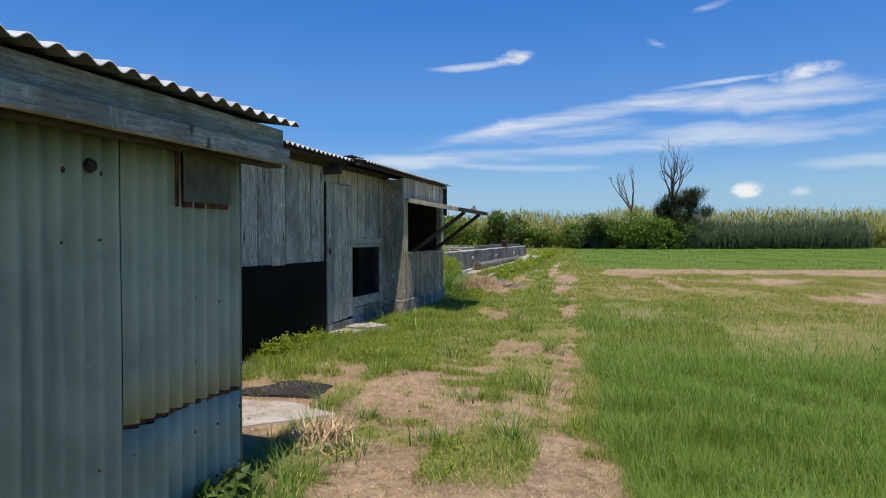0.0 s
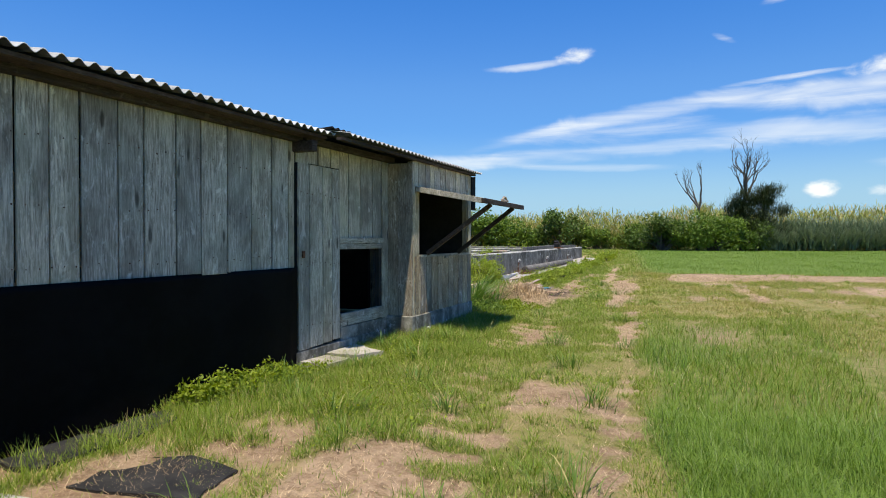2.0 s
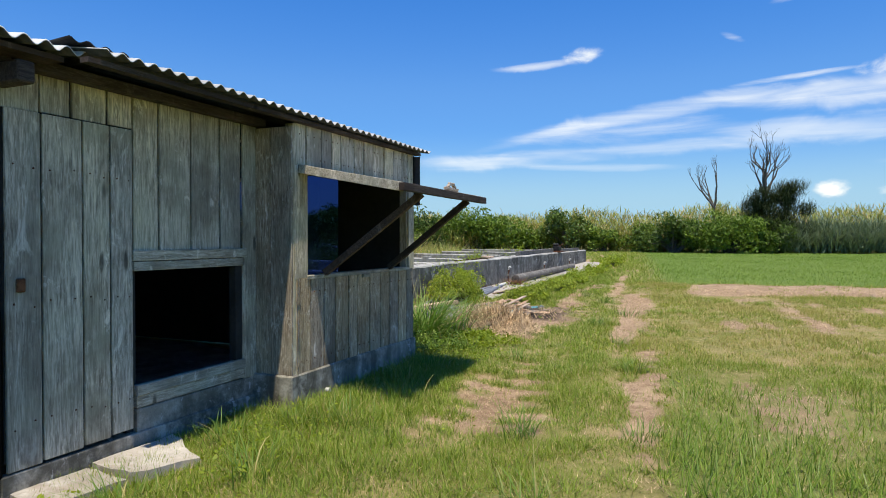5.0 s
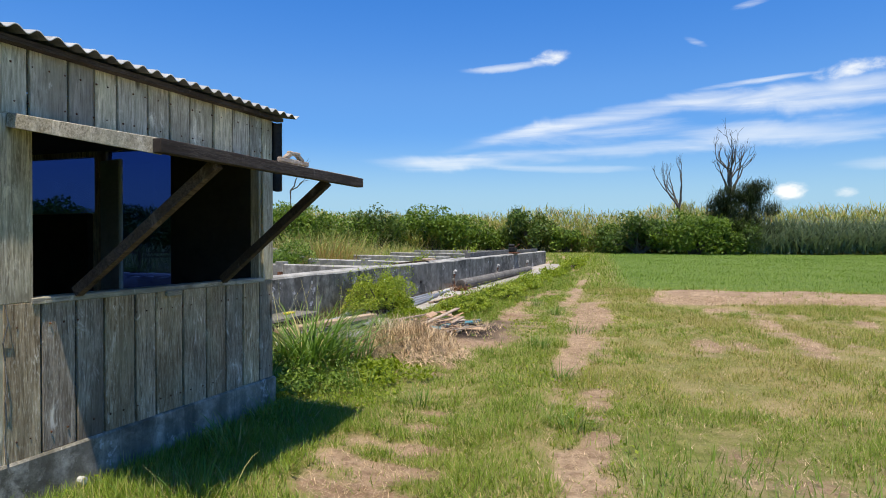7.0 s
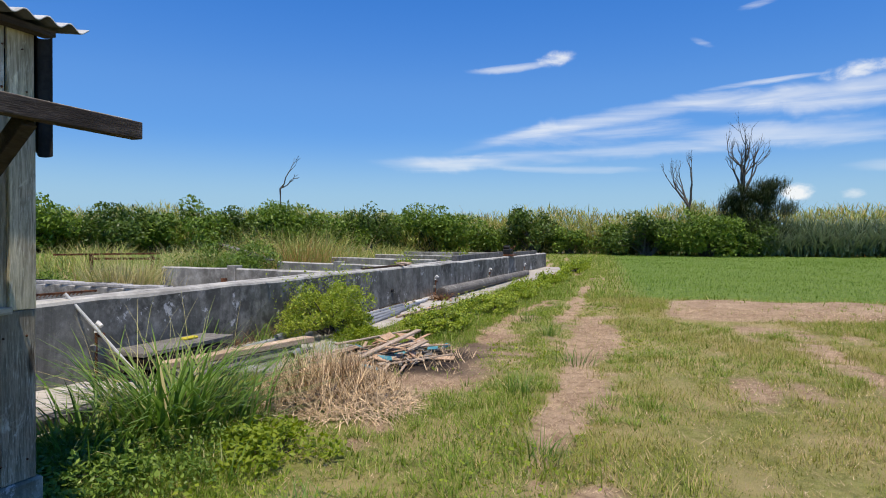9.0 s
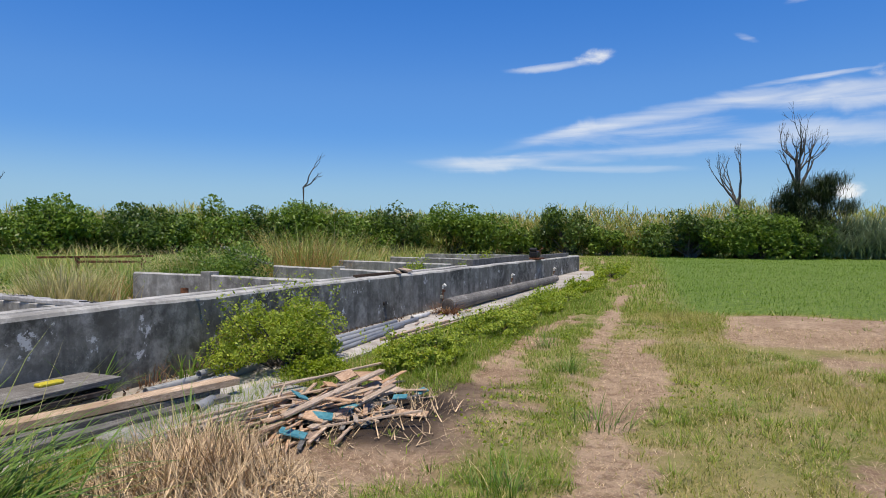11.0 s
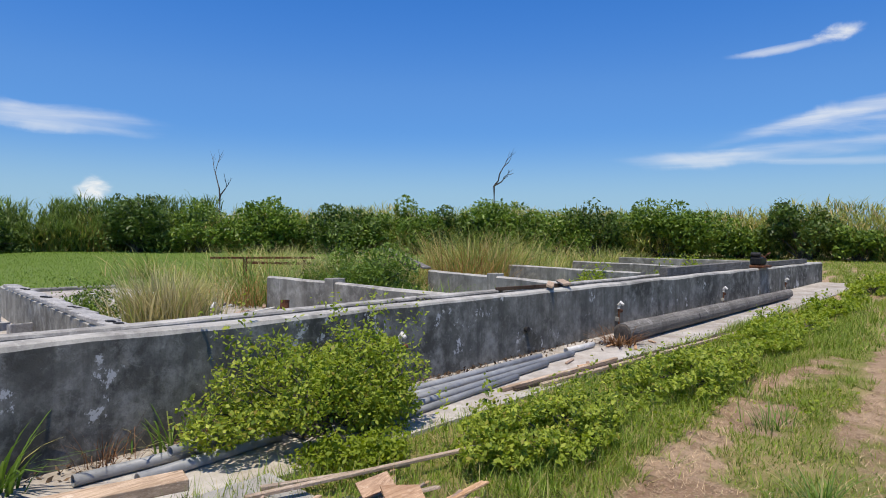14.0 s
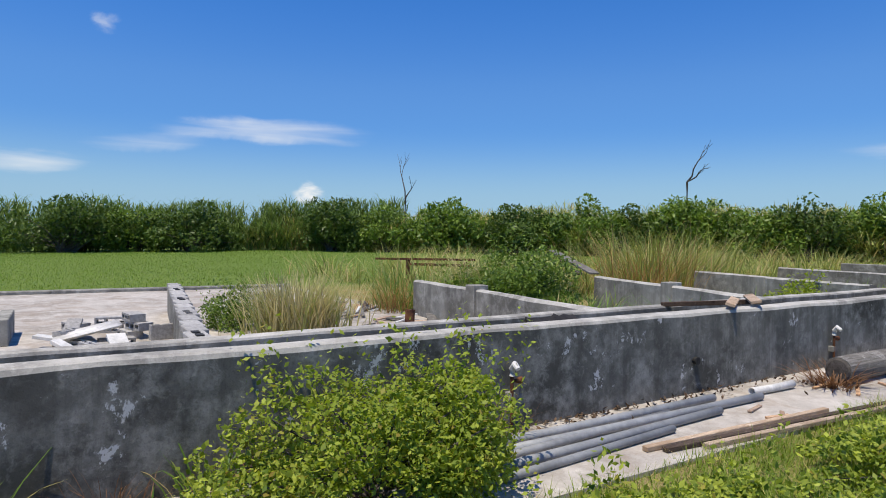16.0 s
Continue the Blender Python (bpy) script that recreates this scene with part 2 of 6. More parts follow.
def plain(name, a, b, scale, rough=0.7, bump=0.3, metal=0.0, spec=0.35, per_object=0.0, island=0.0):
    def build(net, co):
        n1 = net.noise(co, scale, 6, 0.62, 0.2)
        n2 = net.noise(co, scale * 7, 4, 0.6)
        c = net.mix(net.ramp(net.m("ADD", net.m("MULTIPLY", n1, 0.7), net.m("MULTIPLY", n2, 0.3)), 0.35, 0.65), a, b)
        if per_object or island:
            r = rand_of(net) if per_object else island_of(net)
            k = per_object or island
            c = net.n("ShaderNodeHueSaturation", {"Color": c, "Value": net.m("ADD", 1 - k, net.m("MULTIPLY", r, 2 * k))}).outputs[0]
        return c, n2, bump, 0.004
    return surface(name, build, rough, metal, spec)


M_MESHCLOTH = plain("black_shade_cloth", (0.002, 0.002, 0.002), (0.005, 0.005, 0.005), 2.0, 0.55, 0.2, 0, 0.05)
# Dark copy of the roofing: shade under the sheets put into the colour.
M_UNDER = plain("shaded_roofing_underside", (0.06, 0.055, 0.047), (0.12, 0.112, 0.095), 6.0, 0.95)
# Near-black inner boards: the darkness indoors is put into the colour.
M_DARK = plain("interior_shade_boards", (0.02, 0.019, 0.017), (0.04, 0.036, 0.032), 3.0, 0.95)
M_PATCH = plain("stained_panel", (0.085, 0.083, 0.064), (0.15, 0.148, 0.115), 7.0, 0.85)
M_TEAL = plain("dull_teal_paint", (0.3, 0.36, 0.35), (0.42, 0.48, 0.46), 5.0, 0.5)
M_PVC = plain("grey_plastic_pipe", (0.2, 0.21, 0.215), (0.33, 0.34, 0.345), 3.0, 0.5, 0.1, 0, 0.4, per_object=0.15)
M_WHITE = plain("worn_white_paint", (0.5, 0.5, 0.47), (0.72, 0.71, 0.68), 8.0, 0.6)
M_BLUE = plain("flaking_blue_paint", (0.03, 0.16, 0.2), (0.10, 0.30, 0.34), 18.0, 0.6)
M_RUBBER = plain("black_rubber_mat", (0.012, 0.012, 0.013), (0.036, 0.034, 0.032), 6.0, 0.75)
M_YELLOW = plain("yellow_plastic", (0.5, 0.42, 0.03), (0.65, 0.55, 0.06), 8.0, 0.5)
M_STRAW = plain("dry_straw", (0.36, 0.25, 0.14), (0.68, 0.51, 0.32), 14.0, 0.9, island=0.5)
M_LITTER = plain("dead_leaf", (0.035, 0.025, 0.017), (0.15, 0.095, 0.055), 18.0, 0.9, island=0.4)
M_BARK = plain("grey_bark", (0.055, 0.047, 0.04), (0.14, 0.125, 0.11), 14.0, 0.95, 0.8)
M_BLOCK = plain("hollow_concrete_block", (0.27, 0.265, 0.255), (0.45, 0.44, 0.42), 22.0, 0.95, 0.5, per_object=0.15)
M_ENGINE = plain("oily_black_metal", (0.015, 0.015, 0.015), (0.05, 0.045, 0.04), 12.0, 0.5, 0.3, 0.5)


def foliage(name, a, b, c2, rough=0.5, trans=0.25, dry=None, dry_amount=0.0):
    """Leaves: colour varied from leaf to leaf and over the plant, with some light passing through."""
    mat = bpy.data.materials.new(name)
    mat.use_nodes = True
    net = Net(mat.node_tree)
    co = net.n("ShaderNodeTexCoord").outputs["Object"]
    r = island_of(net)
    c = net.mix(r, a, b)
    c = net.mix(net.ramp(net.noise(co, 0.8, 5, 0.6), 0.38, 0.66), c, c2)
    if dry:
        c = net.mix(net.m("MULTIPLY", net.ramp(net.m("FRACT", net.m("MULTIPLY", r, 7.31)), 1 - dry_amount - 0.1, 1 - dry_amount + 0.1), 0.9), c, dry)
    p = net.n("ShaderNodeBsdfPrincipled", {"Roughness": rough, "Specular IOR Level": 0.2, "Base Color": c})
    tr = net.n("ShaderNodeBsdfTranslucent", {"Color": net.n("ShaderNodeHueSaturation", {"Color": c, "Value": 1.6, "Saturation": 1.1}).outputs[0]})
    net.n("ShaderNodeOutputMaterial", {0: net.n("ShaderNodeMixShader", {0: trans, 1: p, 2: tr})})
    return mat


M_LEAF = foliage("shrub_leaf", (0.04, 0.095, 0.015), (0.27, 0.37, 0.07), (0.13, 0.2, 0.034), rough=0.4)
M_LEAF_DARK = foliage("dark_shrub_leaf", (0.025, 0.06, 0.012), (0.15, 0.22, 0.05), (0.08, 0.125, 0.028), rough=0.4)
M_LEAF_LIME = foliage("bright_weed_leaf", (0.12, 0.185, 0.018), (0.36, 0.42, 0.055), (0.22, 0.28, 0.03), trans=0.35)
M_CANE = foliage("cane_leaf", (0.07, 0.12, 0.025), (0.44, 0.47, 0.14), (0.29, 0.32, 0.09), dry=(0.55, 0.41, 0.2), dry_amount=0.2)
M_REED = foliage("dark_reed_leaf", (0.03, 0.075, 0.018), (0.26, 0.36, 0.1), (0.13, 0.19, 0.05), rough=0.4)
M_SILVER = foliage("silvery_reed_leaf", (0.07, 0.11, 0.055), (0.26, 0.32, 0.2), (0.15, 0.2, 0.11), rough=0.35)
M_NEEDLE = foliage("dark_needle", (0.012, 0.022, 0.008), (0.06, 0.085, 0.03), (0.03, 0.045, 0.015), trans=0.1)
M_BUSH = foliage("bush_leaf", (0.09, 0.15, 0.018), (0.46, 0.52, 0.085), (0.27, 0.34, 0.045), trans=0.35, dry=(0.34, 0.2, 0.06), dry_amount=0.02)
M_DRYGRASS = foliage("dry_tall_grass", (0.3, 0.25, 0.12), (0.62, 0.54, 0.3), (0.42, 0.4, 0.16), dry=(0.24, 0.29, 0.07), dry_amount=0.2)
M_REDGRASS = foliage("reddish_dry_grass", (0.26, 0.12, 0.05), (0.5, 0.34, 0.14), (0.36, 0.24, 0.09), dry=(0.2, 0.27, 0.06), dry_amount=0.25)
M_LITTERGRASS = foliage("withered_leaf", (0.1, 0.05, 0.03), (0.3, 0.16, 0.08), (0.18, 0.1, 0.05))
M_FIELD = foliage("field_grass_blade", (0.075, 0.15, 0.018), (0.26, 0.37, 0.068), (0.17, 0.265, 0.038), dry=(0.37, 0.41, 0.18), dry_amount=0.06)
M_TURF = foliage("turf_blade", (0.07, 0.135, 0.015), (0.29, 0.385, 0.06), (0.195, 0.265, 0.036), dry=(0.52, 0.41, 0.19), dry_amount=0.12)
M_LAWN = foliage("yellowing_lawn_blade", (0.1, 0.15, 0.018), (0.36, 0.4, 0.075), (0.3, 0.29, 0.075), dry=(0.5, 0.38, 0.18), dry_amount=0.22)
M_BUNCH = foliage("bunch_grass_blade", (0.07, 0.15, 0.022), (0.2, 0.31, 0.065), (0.13, 0.22, 0.042), dry=(0.554, 0.446, 0.214), dry_amount=0.1)


def b_ground(net, co):
    bare = net.n("ShaderNodeAttribute", attribute_name="bare").outputs["Fac"]
    lush = net.n("ShaderNodeAttribute", attribute_name="lush").outputs["Fac"]
    burnt = net.n("ShaderNodeAttribute", attribute_name="burnt").outputs["Fac"]
    n1 = net.noise(co, 1.1, 7, 0.65, 0.4)
    n2 = net.noise(co, 9.0, 7, 0.7)
    n3 = net.noise(co, 60.0, 4, 0.7)
    soil = net.mix(net.ramp(n1, 0.35, 0.65), (0.33, 0.215, 0.135), (0.5, 0.355, 0.23))
    soil = net.mix(net.m("MULTIPLY", net.ramp(n3, 0.45, 0.7), 0.6), soil, (0.6, 0.45, 0.3))
    soil = net.mix(net.m("MULTIPLY", net.ramp(n2, 0.46, 0.62), 0.6), soil, (0.2, 0.125, 0.075))
    soil = net.mix(net.m("MULTIPLY", net.ramp(net.noise(co, 24.0, 6, 0.7), 0.54, 0.64), 0.5), soil, (0.24, 0.2, 0.08))
    soil = net.mix(net.m("MULTIPLY", net.ramp(net.noise(co, 140.0, 3, 0.7), 0.58, 0.68), 0.6), soil, (0.24, 0.155, 0.095))
    grass = net.mix(net.ramp(n2, 0.35, 0.65), (0.15, 0.165, 0.038), (0.28, 0.27, 0.085))
    grass = net.mix(net.ramp(n1, 0.35, 0.7), grass, (0.4, 0.31, 0.15))
    green = net.mix(net.ramp(n2, 0.35, 0.65), (0.09, 0.145, 0.028), (0.18, 0.25, 0.05))
    grass = net.mix(lush, grass, green)
    edge = net.ramp(net.m("ADD", bare, net.m("MULTIPLY", net.m("SUBTRACT", n2, 0.5), 0.9)), 0.3, 0.65)
    c = net.mix(edge, grass, soil)
    c = net.mix(burnt, c, net.mix(n2, (0.025, 0.02, 0.016), (0.09, 0.065, 0.048)))
    return c, net.m("ADD", n2, net.m("MULTIPLY", n3, 0.7)), 1.0, 0.03


M_GROUND = surface("soil_and_turf", b_ground, 0.95, 0, 0.15)


def film_material():
    mat = bpy.data.materials.new("blue_filmed_glass")
    mat.use_nodes = True
    net = Net(mat.node_tree)
    gl = net.n("ShaderNodeBsdfGlossy", {"Color": (0.9, 0.95, 1, 1), "Roughness": 0.05})
    tr = net.n("ShaderNodeBsdfTransparent", {"Color": (0.13, 0.2, 0.38, 1)})
    net.n("ShaderNodeOutputMaterial", {0: net.n("ShaderNodeMixShader", {0: 0.03, 1: tr, 2: gl})})
    return mat


M_FILM = film_material()

# ---- building helpers ----
def thing(name, label, category, group="", at=(0, 0, 0), kind=""):
    ob = new(name)
    ob.location = at
    ob.empty_display_size = 0.2
    return tagged(ob, label, category, group, kind)


def link_mesh(name, mesh, material, parent, label=""):
    ob = new(name, mesh)
    if not mesh.materials:
        mesh.materials.append(material)
        # second slot colours the underside as if in shade
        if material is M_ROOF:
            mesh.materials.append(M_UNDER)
    if parent is not None:
        ob.parent = parent
        home, up = Vector((0, 0, 0)), parent
        while up is not None:
            home, up = home + up.location, up.parent
        ob.location = -home
    if label:
        tagged(ob, label)
    return ob


def part(name, bm, material, parent, label="", smooth=False):
    """One mesh object under a thing or part; bm is given in world metres."""
    mesh = bpy.data.meshes.new(name)
    bmesh.ops.recalc_face_normals(bm, faces=bm.faces)
    bm.to_mesh(mesh)
    bm.free()
    if smooth:
        mesh.shade_smooth()
    return link_mesh(name, mesh, material, parent, label)


def block(bm, x0, x1, y0, y1, z0, z1, bevel=0.0, wob=0.0):
    """A box, with worn edges and corners a little out of true."""
    lo, hi = Vector((min(x0, x1), min(y0, y1), min(z0, z1))), Vector((max(x0, x1), max(y0, y1), max(z0, z1)))
    made = bmesh.ops.create_cube(bm, size=1.0)["verts"]
    for v in made:
        for i in range(3):
            v.co[i] = lo[i] if v.co[i] < 0 else hi[i]
            v.co[i] += random.uniform(-wob, wob)
    if bevel:
        edges = list({e for v in made for e in v.link_edges})
        bmesh.ops.bevel(bm, geom=edges, offset=bevel, segments=1, affect="EDGES")
    return bm


def one_block(*a, **k):
    return block(bmesh.new(), *a, **k)


def beam(bm, a, b, wide, high, bevel=0.003, twist=0.0):
    """A squared timber from a to b."""
    a, b = Vector(a), Vector(b)
    d = b - a
    rot = d.to_track_quat("Y", "Z").to_matrix().to_4x4() @ Matrix.Rotation(twist, 4, "Y")
    made = bmesh.ops.create_cube(bm, size=1.0)["verts"]
    for v in made:
        v.co = Vector((v.co.x * wide, v.co.y * d.length, v.co.z * high))
    if bevel:
        edges = list({e for v in made for e in v.link_edges})
        made = [v for f in bmesh.ops.bevel(bm, geom=edges, offset=bevel, segments=1, affect="EDGES")["faces"] for v in f.verts] + [v for v in made if v.is_valid]
    m = Matrix.Translation((a + b) / 2) @ rot
    for v in set(made):
        v.co = m @ v.co
    return bm


def tube(bm, pts, radii, sides=8, cap=True):
    """A round, tapering limb or pipe along pts."""
    rings = []
    for i, p in enumerate(pts):
        p = Vector(p)
        d = (Vector(pts[min(i + 1, len(pts) - 1)]) - Vector(pts[max(i - 1, 0)])).normalized()
        q = d.to_track_quat("Z", "Y")
        r = radii[i] if isinstance(radii, (list, tuple)) else radii
        rings.append([bm.verts.new(p + q @ Vector((r * math.cos(a), r * math.sin(a), 0))) for a in (2 * math.pi * k / sides for k in range(sides))])
    for u, v in zip(rings, rings[1:]):
        for k in range(sides):
            bm.faces.new((u[k], u[(k + 1) % sides], v[(k + 1) % sides], v[k]))
    if cap:
        bm.faces.new(rings[0][::-1])
        bm.faces.new(rings[-1])
    return bm


def sheet_mesh(name, verts, faces):
    """A mesh from arrays of corners and equal-sided faces."""
    verts, faces = np.asarray(verts, np.float32), np.asarray(faces, np.int32)
    mesh = bpy.data.meshes.new(name)
    k = faces.shape[1]
    mesh.vertices.add(len(verts))
    mesh.vertices.foreach_set("co", verts.ravel())
    mesh.loops.add(faces.size)
    mesh.loops.foreach_set("vertex_index", faces.ravel())
    mesh.polygons.add(len(faces))
    mesh.polygons.foreach_set("loop_start", np.arange(0, faces.size, k, dtype=np.int32))
    mesh.update(calc_edges=True)
    return mesh


def corrugated(u0, u1, v0, v1, pitch, amp, thick, place, rows=1, steps=8, sag=0.0, under=0, sharp=1.0):
    """A corrugated sheet: waves along u, straight along v; place(u, v, h) gives its points."""
    bm = bmesh.new()
    n = max(2, int(round((u1 - u0) / pitch * steps)))
    grid = []
    for side in (0, 1):
        layer = []
        for j in range(rows + 1):
            v = v0 + (v1 - v0) * j / rows
            line = []
            for i in range(n + 1):
                u = u0 + (u1 - u0) * i / n
                s = math.sin(2 * math.pi * u / pitch)
                h = amp * math.copysign(abs(s) ** sharp, s) - side * thick + sag * noise.noise((u * 0.9, v * 0.7, 3.1))
                line.append(bm.verts.new(place(u, v, h)))
            layer.append(line)
        grid.append(layer)
    for side in (0, 1):
        for j in range(rows):
            for i in range(n):
                bm.faces.new((grid[side][j][i], grid[side][j][i + 1], grid[side][j + 1][i + 1], grid[side][j + 1][i])).material_index = side * under
    for j in (0, rows):
        for i in range(n):
            bm.faces.new((grid[0][j][i], grid[0][j][i + 1], grid[1][j][i + 1], grid[1][j][i]))
    for i in (0, n):
        for j in range(rows):
            bm.faces.new((grid[0][j][i], grid[0][j + 1][i], grid[1][j + 1][i], grid[1][j][i]))
    return bm


# ---- ground ----
def smooth(a, b, t):
    t = np.clip((t - a) / (b - a), 0, 1)
    return t * t * (3 - 2 * t)


def wave(x, y, seed, scale):
    """Cheap smooth noise on arrays, about -1 to 1."""
    rng = np.random.RandomState(seed)
    total = np.zeros_like(x, dtype=float)
    for k in range(7):
        a = rng.uniform(0, 2 * math.pi)
        f = rng.uniform(0.6, 1.9) * scale
        total += np.sin(f * (x * math.cos(a) + y * math.sin(a)) + rng.uniform(0, 6.28))
    return total / 3.2


def track_centre(y):
    return -0.46 - 0.125 * y - 0.0016 * np.clip(y - 16, 0, 40) ** 2


def ground_z(x, y):
    x, y = np.asarray(x, float), np.asarray(y, float)
    base = np.clip(0.0145 * y - 0.03, -0.03, 0.62)
    far = 0.15 * smooth(30, 60, np.hypot(x, y - 15))
    bumps = 0.022 * wave(x, y, 3, 1.6) + 0.012 * wave(x, y, 5, 4.5)
    c = track_centre(y)
    rut = -0.03 * np.exp(-((x - c - 0.58) / 0.22) ** 2) - 0.03 * np.exp(-((x - c + 0.58) / 0.26) ** 2)
    calm = smooth(-5.0, -4.4, x) * 0.85 + 0.15
    return base + far + (bumps + rut) * calm


def gz(x, y):
    return float(ground_z(x, y))


PATCHES = ((-2.6, 11.8, 0.5, 1.5), (-2.2, 11.2, 0.55, 0.6), (-1.24, 12.3, 0.2, 1.5), (-1.4, 13.9, 0.2, 0.9), (-1.02, 8.4, 0.28, 1.1), (-1.6, 5.0, 0.9, 1.0), (-1.9, 6.6, 0.5, 0.6), (-0.5, 4.0, 0.28, 1.2), (-1.5, 8.2, 0.5, 0.8), (-1.75, 16.2, 0.3, 1.5), (-1.95, 19.5, 0.3, 1.6), (-2.2, 22.5, 0.3, 1.2), (-3.0, 15.9, 0.3, 0.6), (-3.3, 18.1, 0.55, 0.8), (-3.3, 21.2, 0.5, 1.0), (-3.6, 23.4, 0.3, 1.0), (-2.1, 20.1, 0.45, 0.8), (-3.4, 31.2, 0.5, 1.2))


def bare_at(x, y):
    """How bare of grass the ground is: the wheel tracks, the strip by the field, the yard by the tin shed, the rubbish heap."""
    c = track_centre(y)
    n = wave(x, y, 11, 1.1)
    n2 = wave(x, y, 12, 3.4)
    n3 = wave(x, y, 13, 0.55)
    n4 = wave(x, y, 14, 9.0)
    c = c + 0.10 * n
    right = np.exp(-((x - c - 0.58) / (0.30 + 0.08 * n2)) ** 2) * (0.6 + 0.3 * n3 + 0.15 * n + 0.3 * n2 + 0.45 * n4)
    left = np.exp(-((x - c + 0.66) / (0.46 + 0.10 * n2)) ** 2) * (0.52 + 0.36 * n3 + 0.25 * n + 0.3 * n2 + 0.34 * n4)
    near = smooth(9, 4, y) * np.exp(-((x - c + 0.15) / 0.85) ** 2) * (0.6 + 0.35 * n2 + 0.2 * n)
    strip = smooth(-1.7, -1.0, x) * smooth(22.0, 22.8, y - 0.12 * x + 0.3 * n) * smooth(25.9, 25.3, y - 0.12 * x) * (0.95 + 0.15 * n2)
    yard = smooth(7.6, 6.0, y) * smooth(-1.6, -2.4, x) * smooth(-6.0, -4.6, x) * smooth(1.5, 3.2, y) * (0.62 + 0.3 * n2 + 0.3 * n4)
    lawn = smooth(9.5, 13, y) * smooth(22.5, 21, y) * smooth(-1.2, -0.3, x) * (0.2 + 0.4 * n + 0.25 * n2 + 0.25 * n4)
    spots = 0 * x
    for px, py, rx, ry in PATCHES:
        spots = np.maximum(spots, 1.15 * np.exp(-(((x - px + 0.12 * n2) / rx) ** 2 + ((y - py + 0.2 * n) / ry) ** 2) ** 1.4) * (0.62 + 0.3 * n2 + 0.55 * n4))
    heap = np.exp(-(((x + 3.9) / 0.95) ** 2 + ((y - 16.9) / 1.15) ** 2)) * 1.4
    return np.clip(np.maximum.reduce([right, left, near, strip, yard, lawn, heap, spots]), 0, 1)


def lush_at(x, y):
    """Where the tall green field grass stands."""
    c = track_centre(y)
    near = smooth(0.80, 1.05, x - c + 0.10 * wave(x, y, 21, 1.7)) * smooth(12.0, 9.0, y + 1.2 * wave(x, y, 22, 0.5))
    far = smooth(25.3, 26.0, y - 0.12 * x + 0.3 * wave(x, y, 23, 1.1)) * smooth(-2.6, -1.6, x - 0.0 * y + 0.12 * (y - 25))
    back = smooth(-18.5, -20.5, x)
    return np.clip(near + far + back, 0, 1)


def burnt_at(x, y):
    return np.clip(1.9 * np.exp(-(((x + 3.8) / 0.8) ** 2 + ((y - 17.6) / 1.0) ** 2)) - 0.25 + 0.3 * wave(x, y, 31, 4.0), 0, 1) * (np.hypot(x + 3.8, y - 17.6) < 1.7)


def make_ground():
    def axis(lo, hi, fine_lo, fine_hi, fine):
        mid = np.arange(fine_lo, fine_hi, fine)
        out = np.geomspace(fine, hi - fine_hi, 26)
        back = np.geomspace(fine, fine_lo - lo, 26)
        return np.concatenate([(fine_lo - back)[::-1], mid, fine_hi + out])
    xs = axis(-900, 900, -12, 12, 0.12)
    ys = axis(-900, 900, -3, 40, 0.14)
    X, Y = np.meshgrid(xs, ys)
    V = np.stack([X, Y, ground_z(X, Y)], -1).reshape(-1, 3)
    n = len(xs)
    i = (np.arange(len(ys) - 1)[:, None] * n + np.arange(n - 1)[None, :]).ravel()
    mesh = sheet_mesh("ground", V, np.stack([i, i + 1, i + n + 1, i + n], -1))
    for key, fn in (("bare", bare_at), ("lush", lush_at), ("burnt", burnt_at)):
        attr = mesh.attributes.new(key, "FLOAT", "POINT")
        attr.data.foreach_set("value", fn(V[:, 0].astype(float), V[:, 1].astype(float)).astype(np.float32))
    mesh.shade_smooth()
    ob = link_mesh("ground", mesh, M_GROUND, None)
    return tagged(ob, "grassy ground with two bare wheel tracks", "ground", kind="structure")


make_ground()

# ---- tin shed ----
TX, TY = -2.36, 3.39
tin = thing("tin_shed", "green-grey corrugated tin shed with a timber fascia", "shed", at=(-4.4, 0, 0))
wall = part("wall", one_block(-6.9, TX - 0.06, -5.0, TY - 0.03, -0.05, 2.0), M_DARK, tin, "dark inner framing")
SHEETS = [(-5.0, -2.6, 0.0), (-2.62, 0.3, 0.006), (0.28, 1.10, 0.0), (1.08, 1.92, 0.006), (1.90, 2.45, 0.0)]
for y0, y1, proud in SHEETS:
    part("tin_sheet", corrugated(y0, y1, -0.04, 2.02, 0.104, 0.019, 0.0025, lambda u, v, h, p=proud: Vector((TX + p + h, u, v)), 6, 10, 0.02, 0, 0.85), M_TIN, wall, smooth=True)
part("tin_sheet", corrugated(2.43, TY, 0.605, 2.02, 0.104, 0.019, 0.0025, lambda u, v, h: Vector((TX + 0.007 + h, u, v)), 6, 10, 0.02, 0, 0.85), M_TIN, wall, smooth=True)
part("tin_sheet", corrugated(2.43, TY, -0.04, 0.588, 0.104, 0.019, 0.0025, lambda u, v, h: Vector((TX + 0.002 + h, u, v + 0.012 * math.sin(u * 9))), 3, 10, 0.02, 0, 0.85), M_TIN, wall, "lower tin sheet with a rusty torn edge", smooth=True)
part("tin_sheet", corrugated(-6.9, TX, -0.04, 2.02, 0.104, 0.019, 0.0025, lambda u, v, h: Vector((u, TY + h, v)), 1, 8, 0.01, 0, 0.55), M_TIN, wall, smooth=True)
part("rust_strip", corrugated(2.47, TY - 0.02, 0.583, 0.607, 0.104, 0.008, 0.002, lambda u, v, h: Vector((TX + 0.001 + h, u, v)), 1, 8), M_RUST, wall, "rusty torn seam")
